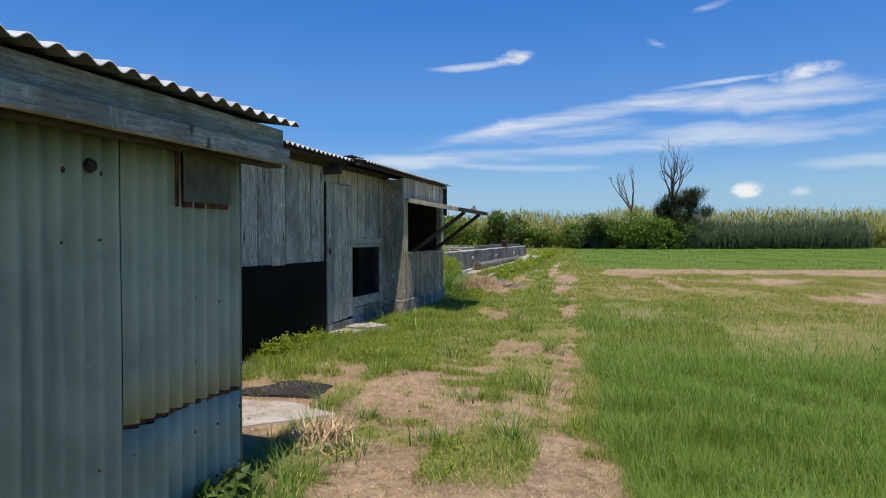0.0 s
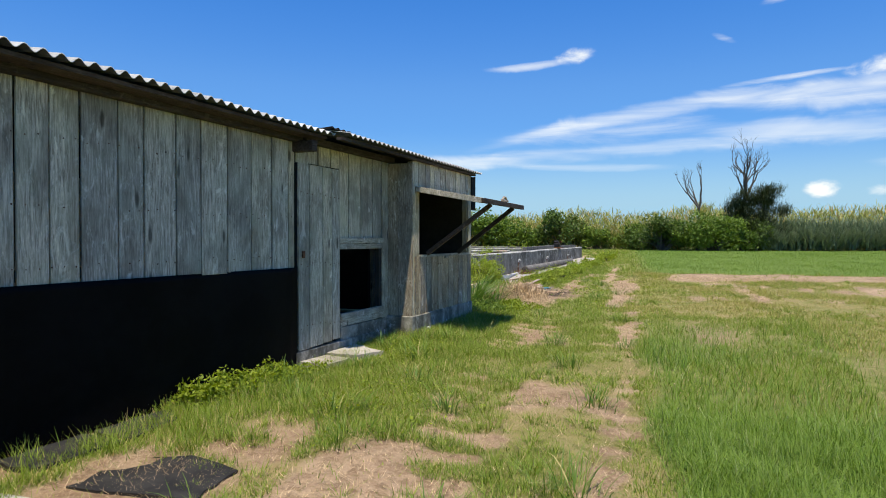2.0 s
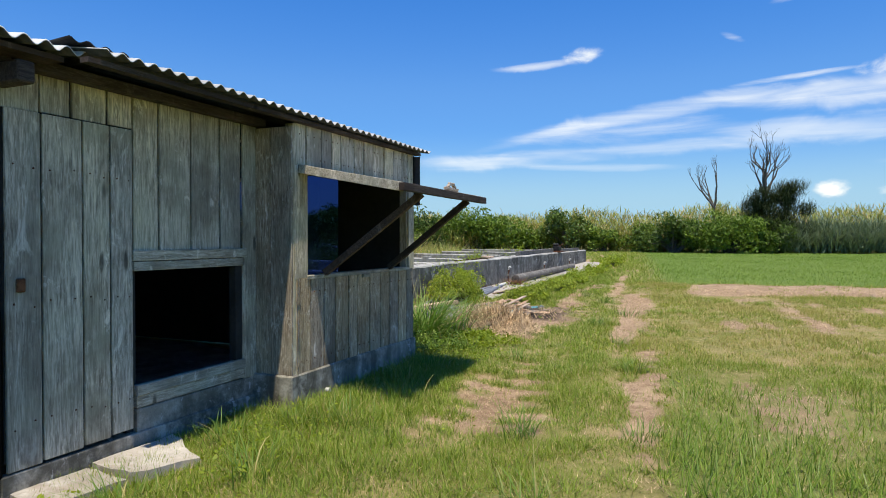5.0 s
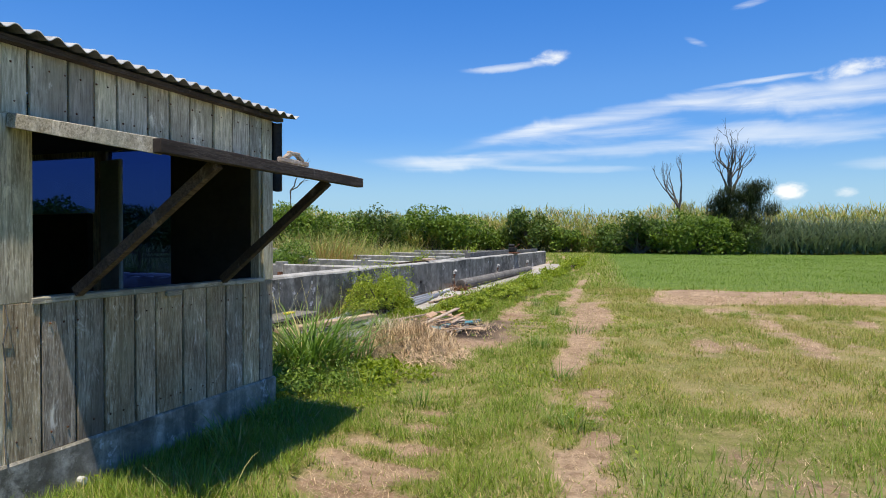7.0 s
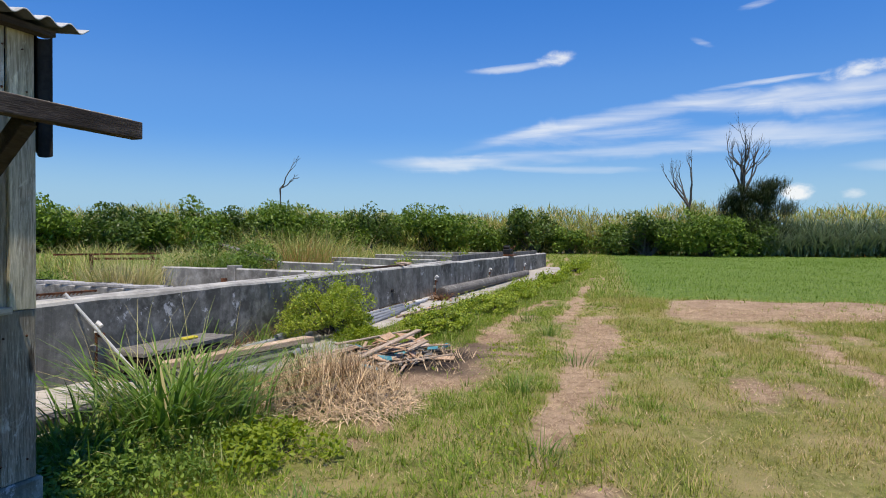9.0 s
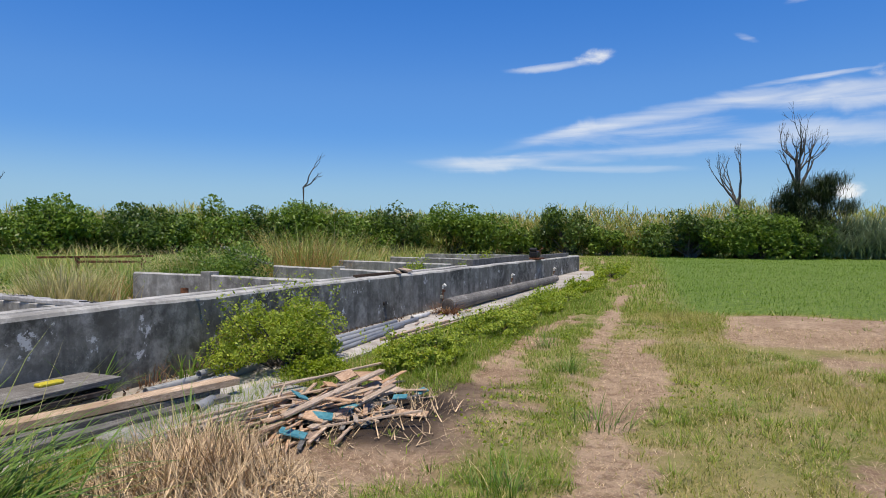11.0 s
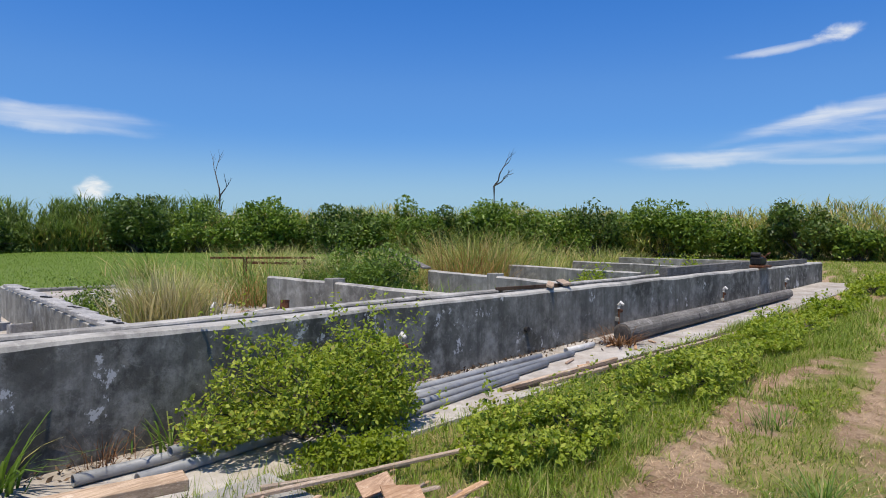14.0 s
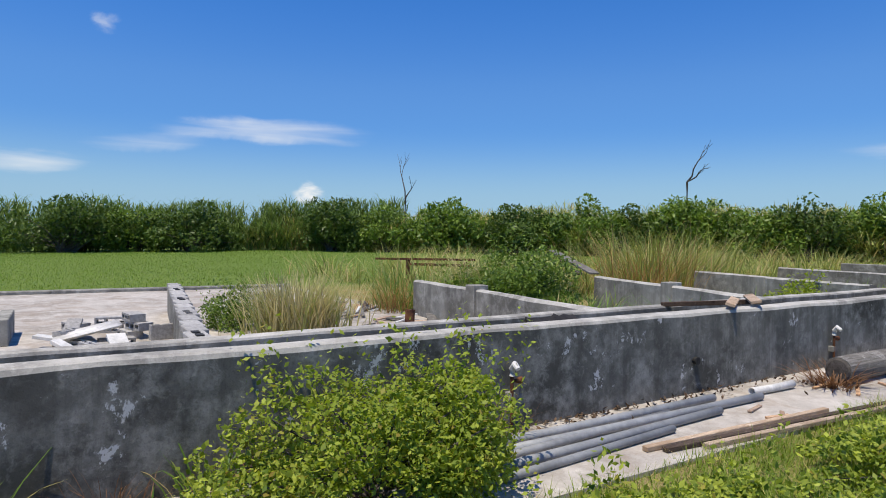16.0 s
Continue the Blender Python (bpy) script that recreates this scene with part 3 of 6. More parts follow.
part("fascia_board", one_block(-2.10, -2.06, -5.0, 3.48, 1.955, 2.045, bevel=0.004, wob=0.004), M_WOOD_H, tin, "grey weathered lower fascia board")
part("fascia_board", one_block(-2.125, -2.09, -5.0, 3.46, 2.048, 2.165, bevel=0.004, wob=0.004), M_WOOD_H, tin, "stained upper fascia board")
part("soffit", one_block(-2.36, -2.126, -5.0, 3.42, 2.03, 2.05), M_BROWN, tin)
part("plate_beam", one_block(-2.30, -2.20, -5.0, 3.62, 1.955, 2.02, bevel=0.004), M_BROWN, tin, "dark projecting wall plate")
part("patch_plate", corrugated(2.83, 3.24, 1.70, 1.97, 0.104, 0.006, 0.004, lambda u, v, h: Vector((TX + 0.045 + h, u, v)), 2, 8), M_PATCH, tin, "dark stained patch hung under the eave")
# Slightly larger dark block draws the patch's shadow outline in colour.
part("patch_edge", one_block(TX + 0.016, TX + 0.024, 2.805, 3.245, 1.672, 1.97), M_RUST, tin, "dark backing painting the patch's shadow edge")
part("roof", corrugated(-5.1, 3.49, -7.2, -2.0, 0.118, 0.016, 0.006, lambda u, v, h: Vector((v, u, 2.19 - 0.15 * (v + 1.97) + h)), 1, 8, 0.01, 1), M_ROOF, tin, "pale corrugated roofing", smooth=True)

# ---- wooden shed ----
WX, RX = -4.40, -4.00
shed = thing("wooden_shed", "weathered grey plank shed with a corrugated roof", "shed", at=(-6.4, 8, 0.1))
wall = part("wall", bmesh.new(), M_DARK, shed, "studs and lining coloured near-black for the dark interior")


def plank_at(y0, y1, z0, z1, x, thick=0.022, mat=None, label=""):
    j = random.uniform(-0.004, 0.004)
    bm = one_block(x - thick + j, x + j, y0 + 0.008, y1 - 0.008, z0 + random.uniform(-0.012, 0.004), z1, bevel=0.003)
    return part("plank", bm, mat or M_WOOD, wall, label)


def plank_run(y0, y1, z0, z1, x, width=0.17, vary=0.35, mat=None):
    y = y0
    while y < y1 - 0.03:
        wdt = min(width * random.uniform(1 - vary, 1 + vary), y1 - y)
        if y1 - y - wdt < 0.07:
            wdt = y1 - y
        plank_at(y, y + wdt, z0, z1, x, mat=mat)
        y += wdt


plank_run(3.4, 8.38, 1.175, 2.60, WX, 0.29, 0.2)
plank_run(8.40, 9.30, 2.345, 2.60, WX, 0.2)
plank_run(9.30, 10.40, 1.50, 2.60, WX, 0.26)
# studs, lining and floor inside; M_DARK puts the interior's shade into their colour
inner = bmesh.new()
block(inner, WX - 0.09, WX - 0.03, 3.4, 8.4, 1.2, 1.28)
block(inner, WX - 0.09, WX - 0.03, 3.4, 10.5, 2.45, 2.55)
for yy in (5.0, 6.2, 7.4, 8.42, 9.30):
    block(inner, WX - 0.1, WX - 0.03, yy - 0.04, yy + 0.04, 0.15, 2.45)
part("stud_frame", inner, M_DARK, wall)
part("back_wall", one_block(-9.1, -9.0, 3.4, 12.9, 0.0, 3.35), M_WOOD, shed)


def gable(y0, y1, x0, x1, z0, fall, mat, parent):
    """The sloping top of an end wall, under a roof that falls towards x1."""
    bm = bmesh.new()
    rings = [[bm.verts.new((x, y, z)) for x, z in ((x0, z0 - 0.1), (x1, z0 - 0.1), (x1, z0), (x0, z0 + fall * (x1 - x0)))] for y in (y0, y1)]
    bm.faces.new(rings[0])
    bm.faces.new(rings[1])
    for k in range(4):
        bm.faces.new((rings[0][k], rings[0][(k + 1) % 4], rings[1][(k + 1) % 4], rings[1][k]))
    part("gable", bm, mat, parent)


gable(12.86, 12.93, -9.0, RX - 0.04, 2.62, 0.145, M_WOOD, shed)
gable(3.4, 3.47, -9.0, WX - 0.1, 2.64, 0.145, M_DARK, shed)
ends = bmesh.new()
for x0, x1, z0, z1 in ((-9.0, -7.2, 0.2, 2.58), (-5.92, -5.78, 0.2, 2.58), (-4.955, RX - 0.04, 0.2, 2.58), (-7.2, -5.92, 0.2, 1.83), (-7.2, -5.92, 2.36, 2.58), (-5.78, -4.955, 2.40, 2.58)):
    block(ends, x0, x1, 12.86, 12.93, z0, z1)
part("end_wall", ends, M_WOOD, shed, "grey plank end wall with a glazed window")
for x0, x1, z0, z1 in ((-7.2, -5.92, 1.83, 2.36), (-5.78, -4.955, 0.2, 2.40)):
    film = part("end_window", one_block(x0, x1, 12.89, 12.895, z0, z1), M_FILM, shed, "blue-filmed glass in the end wall")
    film.visible_shadow = False
leaf = beam(bmesh.new(), (-5.74, 12.78, 1.3), (-5.42, 12.70, 1.3), 0.04, 2.0, 0.012)
part("door_leaf", leaf, M_TEAL, shed, "dull teal door leaf standing open")
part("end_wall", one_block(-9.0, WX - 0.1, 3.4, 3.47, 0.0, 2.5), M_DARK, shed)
part("floor_slab", one_block(-9.0, WX - 0.02, 3.5, 12.85, 0.0, 0.16), M_CONC, shed)

door = part("door", one_block(WX - 0.02, WX + 0.006, 8.41, 9.28, 0.30, 2.335, bevel=0.003), M_DARK, shed, "closed grey plank door")
for i, (a, b) in enumerate(((8.41, 8.63), (8.63, 8.90), (8.90, 9.10), (9.10, 9.28))):
    part("door_plank", one_block(WX + 0.007, WX + 0.026, a + 0.007, b - 0.007, 0.25 + 0.01 * i, 2.335, bevel=0.003), M_WOOD, door)
part("footing", one_block(WX - 0.1, WX + 0.03, 8.38, 10.6, 0.0, 0.24, bevel=0.008), M_FOOT, shed, "mossy concrete footing")
part("footing", one_block(WX - 0.1, WX + 0.012, 9.32, 10.6, 0.235, 0.40, bevel=0.008), M_FOOT, shed)

# low opening beside the door
opening = part("window", one_block(WX - 0.03, WX + 0.02, 9.29, 10.42, 1.365, 1.43, bevel=0.004), M_WOOD_H, shed, "open unglazed hatch with grey boards")
part("lintel_board", one_block(WX - 0.01, WX + 0.026, 9.28, 10.44, 1.435, 1.51, bevel=0.004), M_WOOD_H, opening)
part("sill_board", one_block(WX - 0.04, WX + 0.02, 9.31, 10.42, 0.41, 0.49, bevel=0.004), M_WOOD_H, opening)
part("sill_board", one_block(WX - 0.02, WX + 0.03, 9.31, 10.42, 0.492, 0.57, bevel=0.006), M_WOOD_H, opening)
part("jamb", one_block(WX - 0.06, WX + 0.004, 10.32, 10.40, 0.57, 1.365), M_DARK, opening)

# projecting room: side panel, front planks, window band
for a, b in ((WX - 0.02, -4.22), (-4.22, RX)):
    part("plank", one_block(a + 0.002, b - 0.002, 10.56, 10.585, 0.42, 2.55, bevel=0.003), M_WOOD_B, wall, "brown side plank")
part("plank", one_block(WX, WX + 0.02, 10.40, 10.57, 0.40, 2.6, bevel=0.003), M_WOOD, wall)
part("corner_post", one_block(RX - 0.09, RX - 0.002, 10.588, 10.66, 0.40, 2.58, bevel=0.006), M_WOOD, wall)
part("footing", one_block(WX - 0.05, RX + 0.02, 10.53, 12.97, 0.0, 0.42, bevel=0.012), M_FOOT, shed, "stained concrete footing under the projecting room")
plank_run(10.62, 12.95, 0.42, 1.245, RX, 0.21, 0.2, M_WOOD_B)
plank_run(10.62, 12.95, 2.23, 2.60, RX, 0.2, 0.25)
plank_at(10.60, 10.80, 1.25, 2.225, RX + 0.006, label="wide pale corner board")
plank_at(12.80, 12.95, 1.25, 2.225, RX + 0.004)
part("plank", one_block(RX - 0.10, RX - 0.02, 12.78, 12.84, 1.25, 2.23), M_WOOD, wall)
window = part("window", one_block(RX - 0.10, RX + 0.012, 10.78, 12.82, 1.232, 1.268, bevel=0.004), M_WOOD_H, shed, "wide open window band under a flap")
part("head_rail", one_block(RX - 0.10, RX - 0.02, 10.78, 12.82, 2.17, 2.23), M_DARK, window)

# awning flap on two struts
awning = part("awning", beam(bmesh.new(), (-3.99, 11.62, 2.215), (-2.99, 11.62, 2.035), 1.92, 0.022, 0.004), M_WOOD_H, shed, "propped-up plank window flap")
part("edge_batten", beam(bmesh.new(), (-2.985, 10.62, 2.01), (-2.985, 12.60, 2.005), 0.05, 0.065), M_BROWN, awning, "dark brown batten")
part("edge_batten", beam(bmesh.new(), (-3.985, 10.66, 2.195), (-3.0, 10.66, 2.01), 0.035, 0.075), M_WOOD_H, awning, "pale sun-bleached batten")
part("strut", beam(bmesh.new(), (-3.99, 11.05, 1.28), (-3.02, 11.07, 1.98), 0.05, 0.06), M_BROWN, awning)
part("strut", beam(bmesh.new(), (-3.99, 12.30, 1.28), (-3.02, 12.18, 1.98), 0.05, 0.06), M_BROWN, awning)

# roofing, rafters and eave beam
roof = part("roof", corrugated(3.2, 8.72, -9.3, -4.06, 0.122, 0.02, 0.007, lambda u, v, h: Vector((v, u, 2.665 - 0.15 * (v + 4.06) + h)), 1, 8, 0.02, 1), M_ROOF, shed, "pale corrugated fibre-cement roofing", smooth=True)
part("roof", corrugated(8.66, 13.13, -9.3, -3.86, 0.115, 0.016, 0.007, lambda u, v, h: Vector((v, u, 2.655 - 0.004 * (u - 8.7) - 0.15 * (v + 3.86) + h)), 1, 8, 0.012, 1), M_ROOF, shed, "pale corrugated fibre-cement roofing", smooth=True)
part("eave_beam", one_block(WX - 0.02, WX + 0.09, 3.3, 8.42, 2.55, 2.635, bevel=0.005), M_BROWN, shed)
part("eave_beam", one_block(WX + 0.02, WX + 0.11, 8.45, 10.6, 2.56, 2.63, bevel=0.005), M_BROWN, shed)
# Brown boards added under the overhang to paint its dark band of shade.
part("eave_soffit", one_block(WX + 0.09, -4.13, 3.3, 8.6, 2.60, 2.63), M_BROWN, shed, "added dark eave boarding, shade put into its colour")
part("eave_soffit", one_block(RX, -3.93, 8.6, 13.0, 2.585, 2.615), M_BROWN, shed, "added dark eave boarding, shade put into its colour")
# Added near-black linings, so the room looks unlit through its openings.
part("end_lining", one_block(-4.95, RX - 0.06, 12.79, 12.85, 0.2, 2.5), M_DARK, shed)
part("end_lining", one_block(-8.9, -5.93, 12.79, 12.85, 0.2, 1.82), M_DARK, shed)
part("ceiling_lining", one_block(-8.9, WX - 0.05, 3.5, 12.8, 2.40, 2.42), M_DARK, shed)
part("rafter_end", one_block(WX - 0.1, -4.14, 8.34, 8.44, 2.44, 2.56, bevel=0.01), M_BROWN, shed, "rotten dark rafter end")

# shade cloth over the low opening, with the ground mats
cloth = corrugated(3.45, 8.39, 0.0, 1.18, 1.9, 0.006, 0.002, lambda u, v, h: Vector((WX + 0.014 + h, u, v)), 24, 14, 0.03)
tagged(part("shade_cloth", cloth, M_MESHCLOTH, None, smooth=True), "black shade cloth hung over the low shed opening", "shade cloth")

# ---- concrete tank ----
def cz(y):
    return 0.0036 * (y - 14) + 1.03


CX0, CX1 = -6.40, -6.50


def long_x(y):
    return CX0 + (CX1 - CX0) * (y - 14) / 23


def wall_run(name, a, b, thick, z0, top_a, top_b, mat, parent, step=0.6, label="", round_top=0.03, top_mat=None):
    """A cast wall from a to b (plan), its top a little uneven, its arrises rounded."""
    a, b = Vector((*a, 0)), Vector((*b, 0))
    d = (b - a).normalized()
    nrm = Vector((d.y, -d.x, 0))
    n = max(2, int((b - a).length / step))
    bm = bmesh.new()
    rings = []
    for i in range(n + 1):
        t = i / n
        p = a.lerp(b, t)
        top = top_a + (top_b - top_a) * t + 0.012 * noise.noise((p.x * 1.3, p.y * 1.3, 0.3))
        h = thick / 2 + 0.006 * noise.noise((p.x * 0.8, p.y * 0.8, 7.7))
        lip = round_top * (1 + 0.5 * noise.noise((p.x * 2.1, p.y * 2.1, 4.4)))
        prof = [(h, z0), (h, top - lip), (h - 0.3 * lip, top - 0.35 * lip), (h - lip, top - 0.004), (-h + lip, top), (-h, top - lip), (-h, z0)]
        rings.append([bm.verts.new(p + nrm * u + Vector((0, 0, v))) for u, v in prof])
    for u, v in zip(rings, rings[1:]):
        for k in range(6):
            bm.faces.new((u[k], u[k + 1], v[k + 1], v[k])).material_index = int(top_mat is not None and 1 <= k <= 4)
    bm.faces.new(rings[0])
    bm.faces.new(rings[-1][::-1])
    ob = part(name, bm, mat, parent, label)
    if top_mat is not None:
        ob.data.materials.append(top_mat)
    return ob


tank = thing("concrete_tank", "ruined row of low blackened concrete tanks", "concrete tank", at=(-9, 25, 0.2))
LONG_A, LONG_B = (long_x(13.3), 13.3), (long_x(37.1), 37.1)
front = wall_run("front_wall", LONG_A, LONG_B, 0.17, 0.0, cz(13.3), cz(37.1), M_CONC_DARK, tank, step=0.22, label="long blackened front wall with lime stains", round_top=0.04, top_mat=M_COPING)
wall_run("channel_wall", (-7.35, 13.3), (-7.75, 37.0), 0.14, 0.0, 0.94, 1.03, M_CONC, tank, top_mat=M_COPING)
for (ax, ay), (bx, by), top in (((-6.45, 17.85), (-14.5, 18.75), 0.86), ((-7.55, 22.0), (-12.5, 22.5), 0.97), ((-7.6, 25.0), (-12.0, 26.35), 0.98), ((-7.7, 28.0), (-12.0, 29.4), 1.04), ((-7.7, 31.2), (-12.0, 32.6), 1.08)):
    wall_run("cross_wall", (ax, ay), (bx, by), 0.16, 0.0, top, top, M_CONC, tank, top_mat=M_COPING)
for px, py in ((-10.3, 22.28), (-9.6, 25.62), (-10.0, 28.75)):
    part("pilaster", one_block(px - 0.11, px + 0.11, py - 0.13, py + 0.13, 0.3, 1.03, bevel=0.01), M_CONC, tank)
part("end_wall", one_block(-12.8, -6.6, 36.95, 37.12, 0, 1.1, bevel=0.02), M_CONC, tank)
apron = part("apron", one_block(-6.40, -5.25, 13.6, 36.8, -0.1, 0.0), M_SLAB, None)
for v in apron.data.vertices:
    if v.co.z > -0.05:
        v.co.z = 0.0145 * v.co.y + 0.0
spill = part("apron_spill", one_block(-5.25, -4.78, 16.0, 17.9, 0.1, 0.275, bevel=0.02, wob=0.03), M_SPILL, None)
tagged(spill, "grey concrete spill widening the apron", "concrete slab", kind="structure")
tagged(apron, "pale concrete apron along the tank wall", "concrete slab", kind="structure")
floor_1 = part("tank_floor", one_block(-19.3, -7.4, 12.99, 22.5, -0.1, 0.36), M_SLAB, None)
tagged(floor_1, "pale concrete floor of the first tank", "concrete slab", kind="structure")
floor_2 = part("tank_floor", one_block(-12.85, -7.7, 22.5, 37.0, -0.1, 0.352), M_CONC, None)
tagged(floor_2, "weedy concrete floor of the far tanks", "concrete slab", kind="structure")

# ---- hedge and trees far off ----
def blades(pts, heading, length, width, bend, lean, segs=2):
    """Arrays of tapering, bending blades rooted at pts, as triangles."""
    n = len(pts)
    dirx, diry = np.cos(heading), np.sin(heading)
    side = np.stack([-diry, dirx, np.zeros(n)], -1)
    V = []
    for k in range(segs + 1):
        t = k / segs
        out = lean * t + bend * t * t
        up = t * length * np.sqrt(np.clip(1 - np.clip(lean + bend * t, 0, 0.95) ** 2 * 0.8, 0.05, 1))
        base = pts + np.stack([dirx * out * length, diry * out * length, up], -1)
        if k < segs:
            wd = (width * (1 - 0.75 * t))[:, None] * 0.5
            V += [base - side * wd, base + side * wd]
        else:
            V += [base]
    per = 2 * segs + 1
    V = np.stack(V, 1).reshape(-1, 3)
    o = np.arange(n)[:, None] * per
    F = []
    for k in range(segs - 1):
        F += [o + np.array([[2 * k, 2 * k + 1, 2 * k + 3]]), o + np.array([[2 * k, 2 * k + 3, 2 * k + 2]])]
    F += [o + np.array([[2 * segs - 2, 2 * segs - 1, 2 * segs]])]
    return V, np.concatenate(F)


def leaves_at(centres, size, rng, droop=0.3, ratio=0.5):
    """Pointed leaves, folded along their rib, at the given places."""
    n = len(centres)
    th, ph = rng.uniform(0, 2 * np.pi, n), rng.uniform(-0.9, 0.6, n) - droop
    d = np.stack([np.cos(th) * np.cos(ph), np.sin(th) * np.cos(ph), np.sin(ph)], -1)
    s = np.cross(d, rng.normal(size=(n, 3)) * 0.6 + np.array([0, 0, 1.2]))
    s /= np.linalg.norm(s, axis=1)[:, None] + 1e-6
    nn = np.cross(s, d)
    L = (size * rng.uniform(0.6, 1.3, n))[:, None]
    W = L * ratio * 0.5
    base, tip = centres - d * L * 0.5, centres + d * L * 0.5
    mid = centres + nn * L * 0.08
    V = np.stack([base, mid + s * W - nn * L * 0.12, tip, mid - s * W - nn * L * 0.12], 1).reshape(-1, 3)
    o = np.arange(n)[:, None] * 4
    return V, np.concatenate([o + np.array([[0, 1, 2]]), o + np.array([[0, 2, 3]])])


HEDGE = [(64, 0), (74, 35), (70, 66), (40, 63), (14, 60), (0, 56.5), (-10, 56), (-19, 56), (-28, 51), (-38, 46), (-48, 40), (-56, 30), (-60, 15), (-60, -10)]


def thicket(name, label, i0, i1, per_metre, depth, low, rise, material, seed, leaf_len, leaf_wide, leaves, tops=3.9):
    """A band of reeds along the hedge line: leaning stalks, each with many arching leaves."""
    rng = np.random.RandomState(seed)
    roots, tall = [], []
    for i in range(i0, i1):
        a, b = np.array(HEDGE[i]), np.array(HEDGE[i + 1])
        d = (b - a) / np.linalg.norm(b - a)
        nrm = np.array([d[1], -d[0]])
        n = int(np.linalg.norm(b - a) * per_metre)
        t, deep = rng.uniform(0, 1, n), rng.uniform(0, 1, n) ** 1.3 * depth
        p = a + (b - a) * t[:, None] + nrm * deep[:, None]
        roots.append(p)
        tall.append(np.clip(low + rise * deep, 0, tops) + 0.34 * wave(p[:, 0], p[:, 1], 41 + seed, 0.55) + 0.2 * wave(p[:, 0], p[:, 1], 61 + seed, 1.7) + rng.normal(0, 0.16, n))
    roots, tall = np.concatenate(roots), np.concatenate(tall)
    base = np.column_stack([roots, ground_z(roots[:, 0], roots[:, 1])])
    rep = np.repeat(np.arange(len(base)), leaves)
    n = len(rep)
    up = rng.uniform(0.0, 1.0, n) ** 0.75
    pts = base[rep] + np.column_stack([rng.normal(0, 0.15, n), rng.normal(0, 0.15, n), up * (tall[rep] - 0.45) - 0.1])
    V, F = blades(pts, rng.uniform(0, 2 * np.pi, n), leaf_len * rng.uniform(0.7, 1.4, n), leaf_wide * rng.uniform(0.7, 1.4, n), rng.uniform(0.3, 0.9, n), rng.uniform(0.1, 0.5, n), 2)
    tagged(link_mesh(name, sheet_mesh(name, V, F), material, None), label, "reeds", kind="stuff")


thicket("cane_thicket", "tall yellow-green cane bordering the field", 2, 11, 110, 5.0, 2.0, 0.55, M_CANE, 4, 0.62, 0.06, 9, 3.5)
thicket("cane_thicket", "tall cane closing the field behind the walker", 0, 2, 40, 4.0, 2.4, 0.6, M_CANE, 5, 1.2, 0.16, 6)
thicket("cane_thicket", "ragged pale cane in front of the hedge shrubs", 7, 10, 55, -3.2, 2.7, 0.45, M_CANE, 8, 0.62, 0.06, 8)
thicket("reed_thicket", "dark drooping reeds closing the far field", 10, 13, 95, 4.0, 2.0, 0.85, M_REED, 6, 0.8, 0.085, 10, 4.3)


def shrub(x, y, rx, ry, high, leaf, count, material, seed, label, name="shrub", lobes=9, ratio=0.5, base=0.0, group="", fat=1.0, shoots=12):
    """A shrub: stems, and a crown of leaves held in uneven lobes with gaps."""
    rng = np.random.RandomState(seed)
    z0 = gz(x, y)
    ob = thing(name, label, name.replace("_", " "), group, at=(x, y, z0))
    la, lr = rng.uniform(0, 2 * np.pi, lobes), np.sqrt(rng.uniform(0, 1, lobes))
    lob = np.column_stack([0.82 * lr * np.cos(la) * rx, 0.82 * lr * np.sin(la) * ry, base + (high - base) * rng.uniform(0.22, 0.82, lobes) * (1 - 0.4 * lr ** 2)])
    rad = fat * np.column_stack([rng.uniform(0.35, 0.6, lobes) * rx, rng.uniform(0.35, 0.6, lobes) * ry, rng.uniform(0.22, 0.38, lobes) * (high - base)])
    which = rng.randint(0, lobes, count)
    d = rng.normal(size=(count, 3))
    d /= np.linalg.norm(d, axis=1)[:, None]
    r = rng.uniform(0.35, 1.08, count) ** 0.45
    c = lob[which] + rad[which] * d * r[:, None]
    c[:, 2] = np.abs(c[:, 2] - 0.04) + 0.04
    c = c[c[:, 2] < high * 1.05] + np.array([x, y, z0])
    for k in range(shoots):
        top = lob[rng.randint(0, lobes)] + np.array([rng.uniform(-0.3, 0.3) * rx, rng.uniform(-0.3, 0.3) * ry, 0])
        reach = high * rng.uniform(0.95, 1.22) - top[2]
        t = rng.uniform(0, 1, 26)
        side = rng.normal(0, 0.5 * leaf + 0.015 * high, (26, 3))
        swing = rng.uniform(-0.25, 0.25, 2)
        c = np.concatenate([c, np.array([x, y, z0]) + top + side + np.column_stack([swing[0] * reach * t, swing[1] * reach * t, reach * t])])
    V, F = leaves_at(c, leaf, rng, ratio=ratio)
    link_mesh("crown", sheet_mesh("crown", V, F), material, ob)
    bm = bmesh.new()
    for k in range(lobes):
        a = Vector((x + rng.uniform(-0.12, 0.12) * rx, y + rng.uniform(-0.12, 0.12) * ry, z0 - 0.03))
        b = Vector(lob[k]) + Vector((x, y, z0))
        m = a.lerp(b, 0.5) + Vector((rng.uniform(-0.1, 0.1) * rx, 0, 0.08 * high))
        t = 0.012 * high + 0.004
        tube(bm, (a, m, b), (t, t * 0.7, t * 0.3), 5)
    part("stem", bm, M_BARK, ob)
    return ob


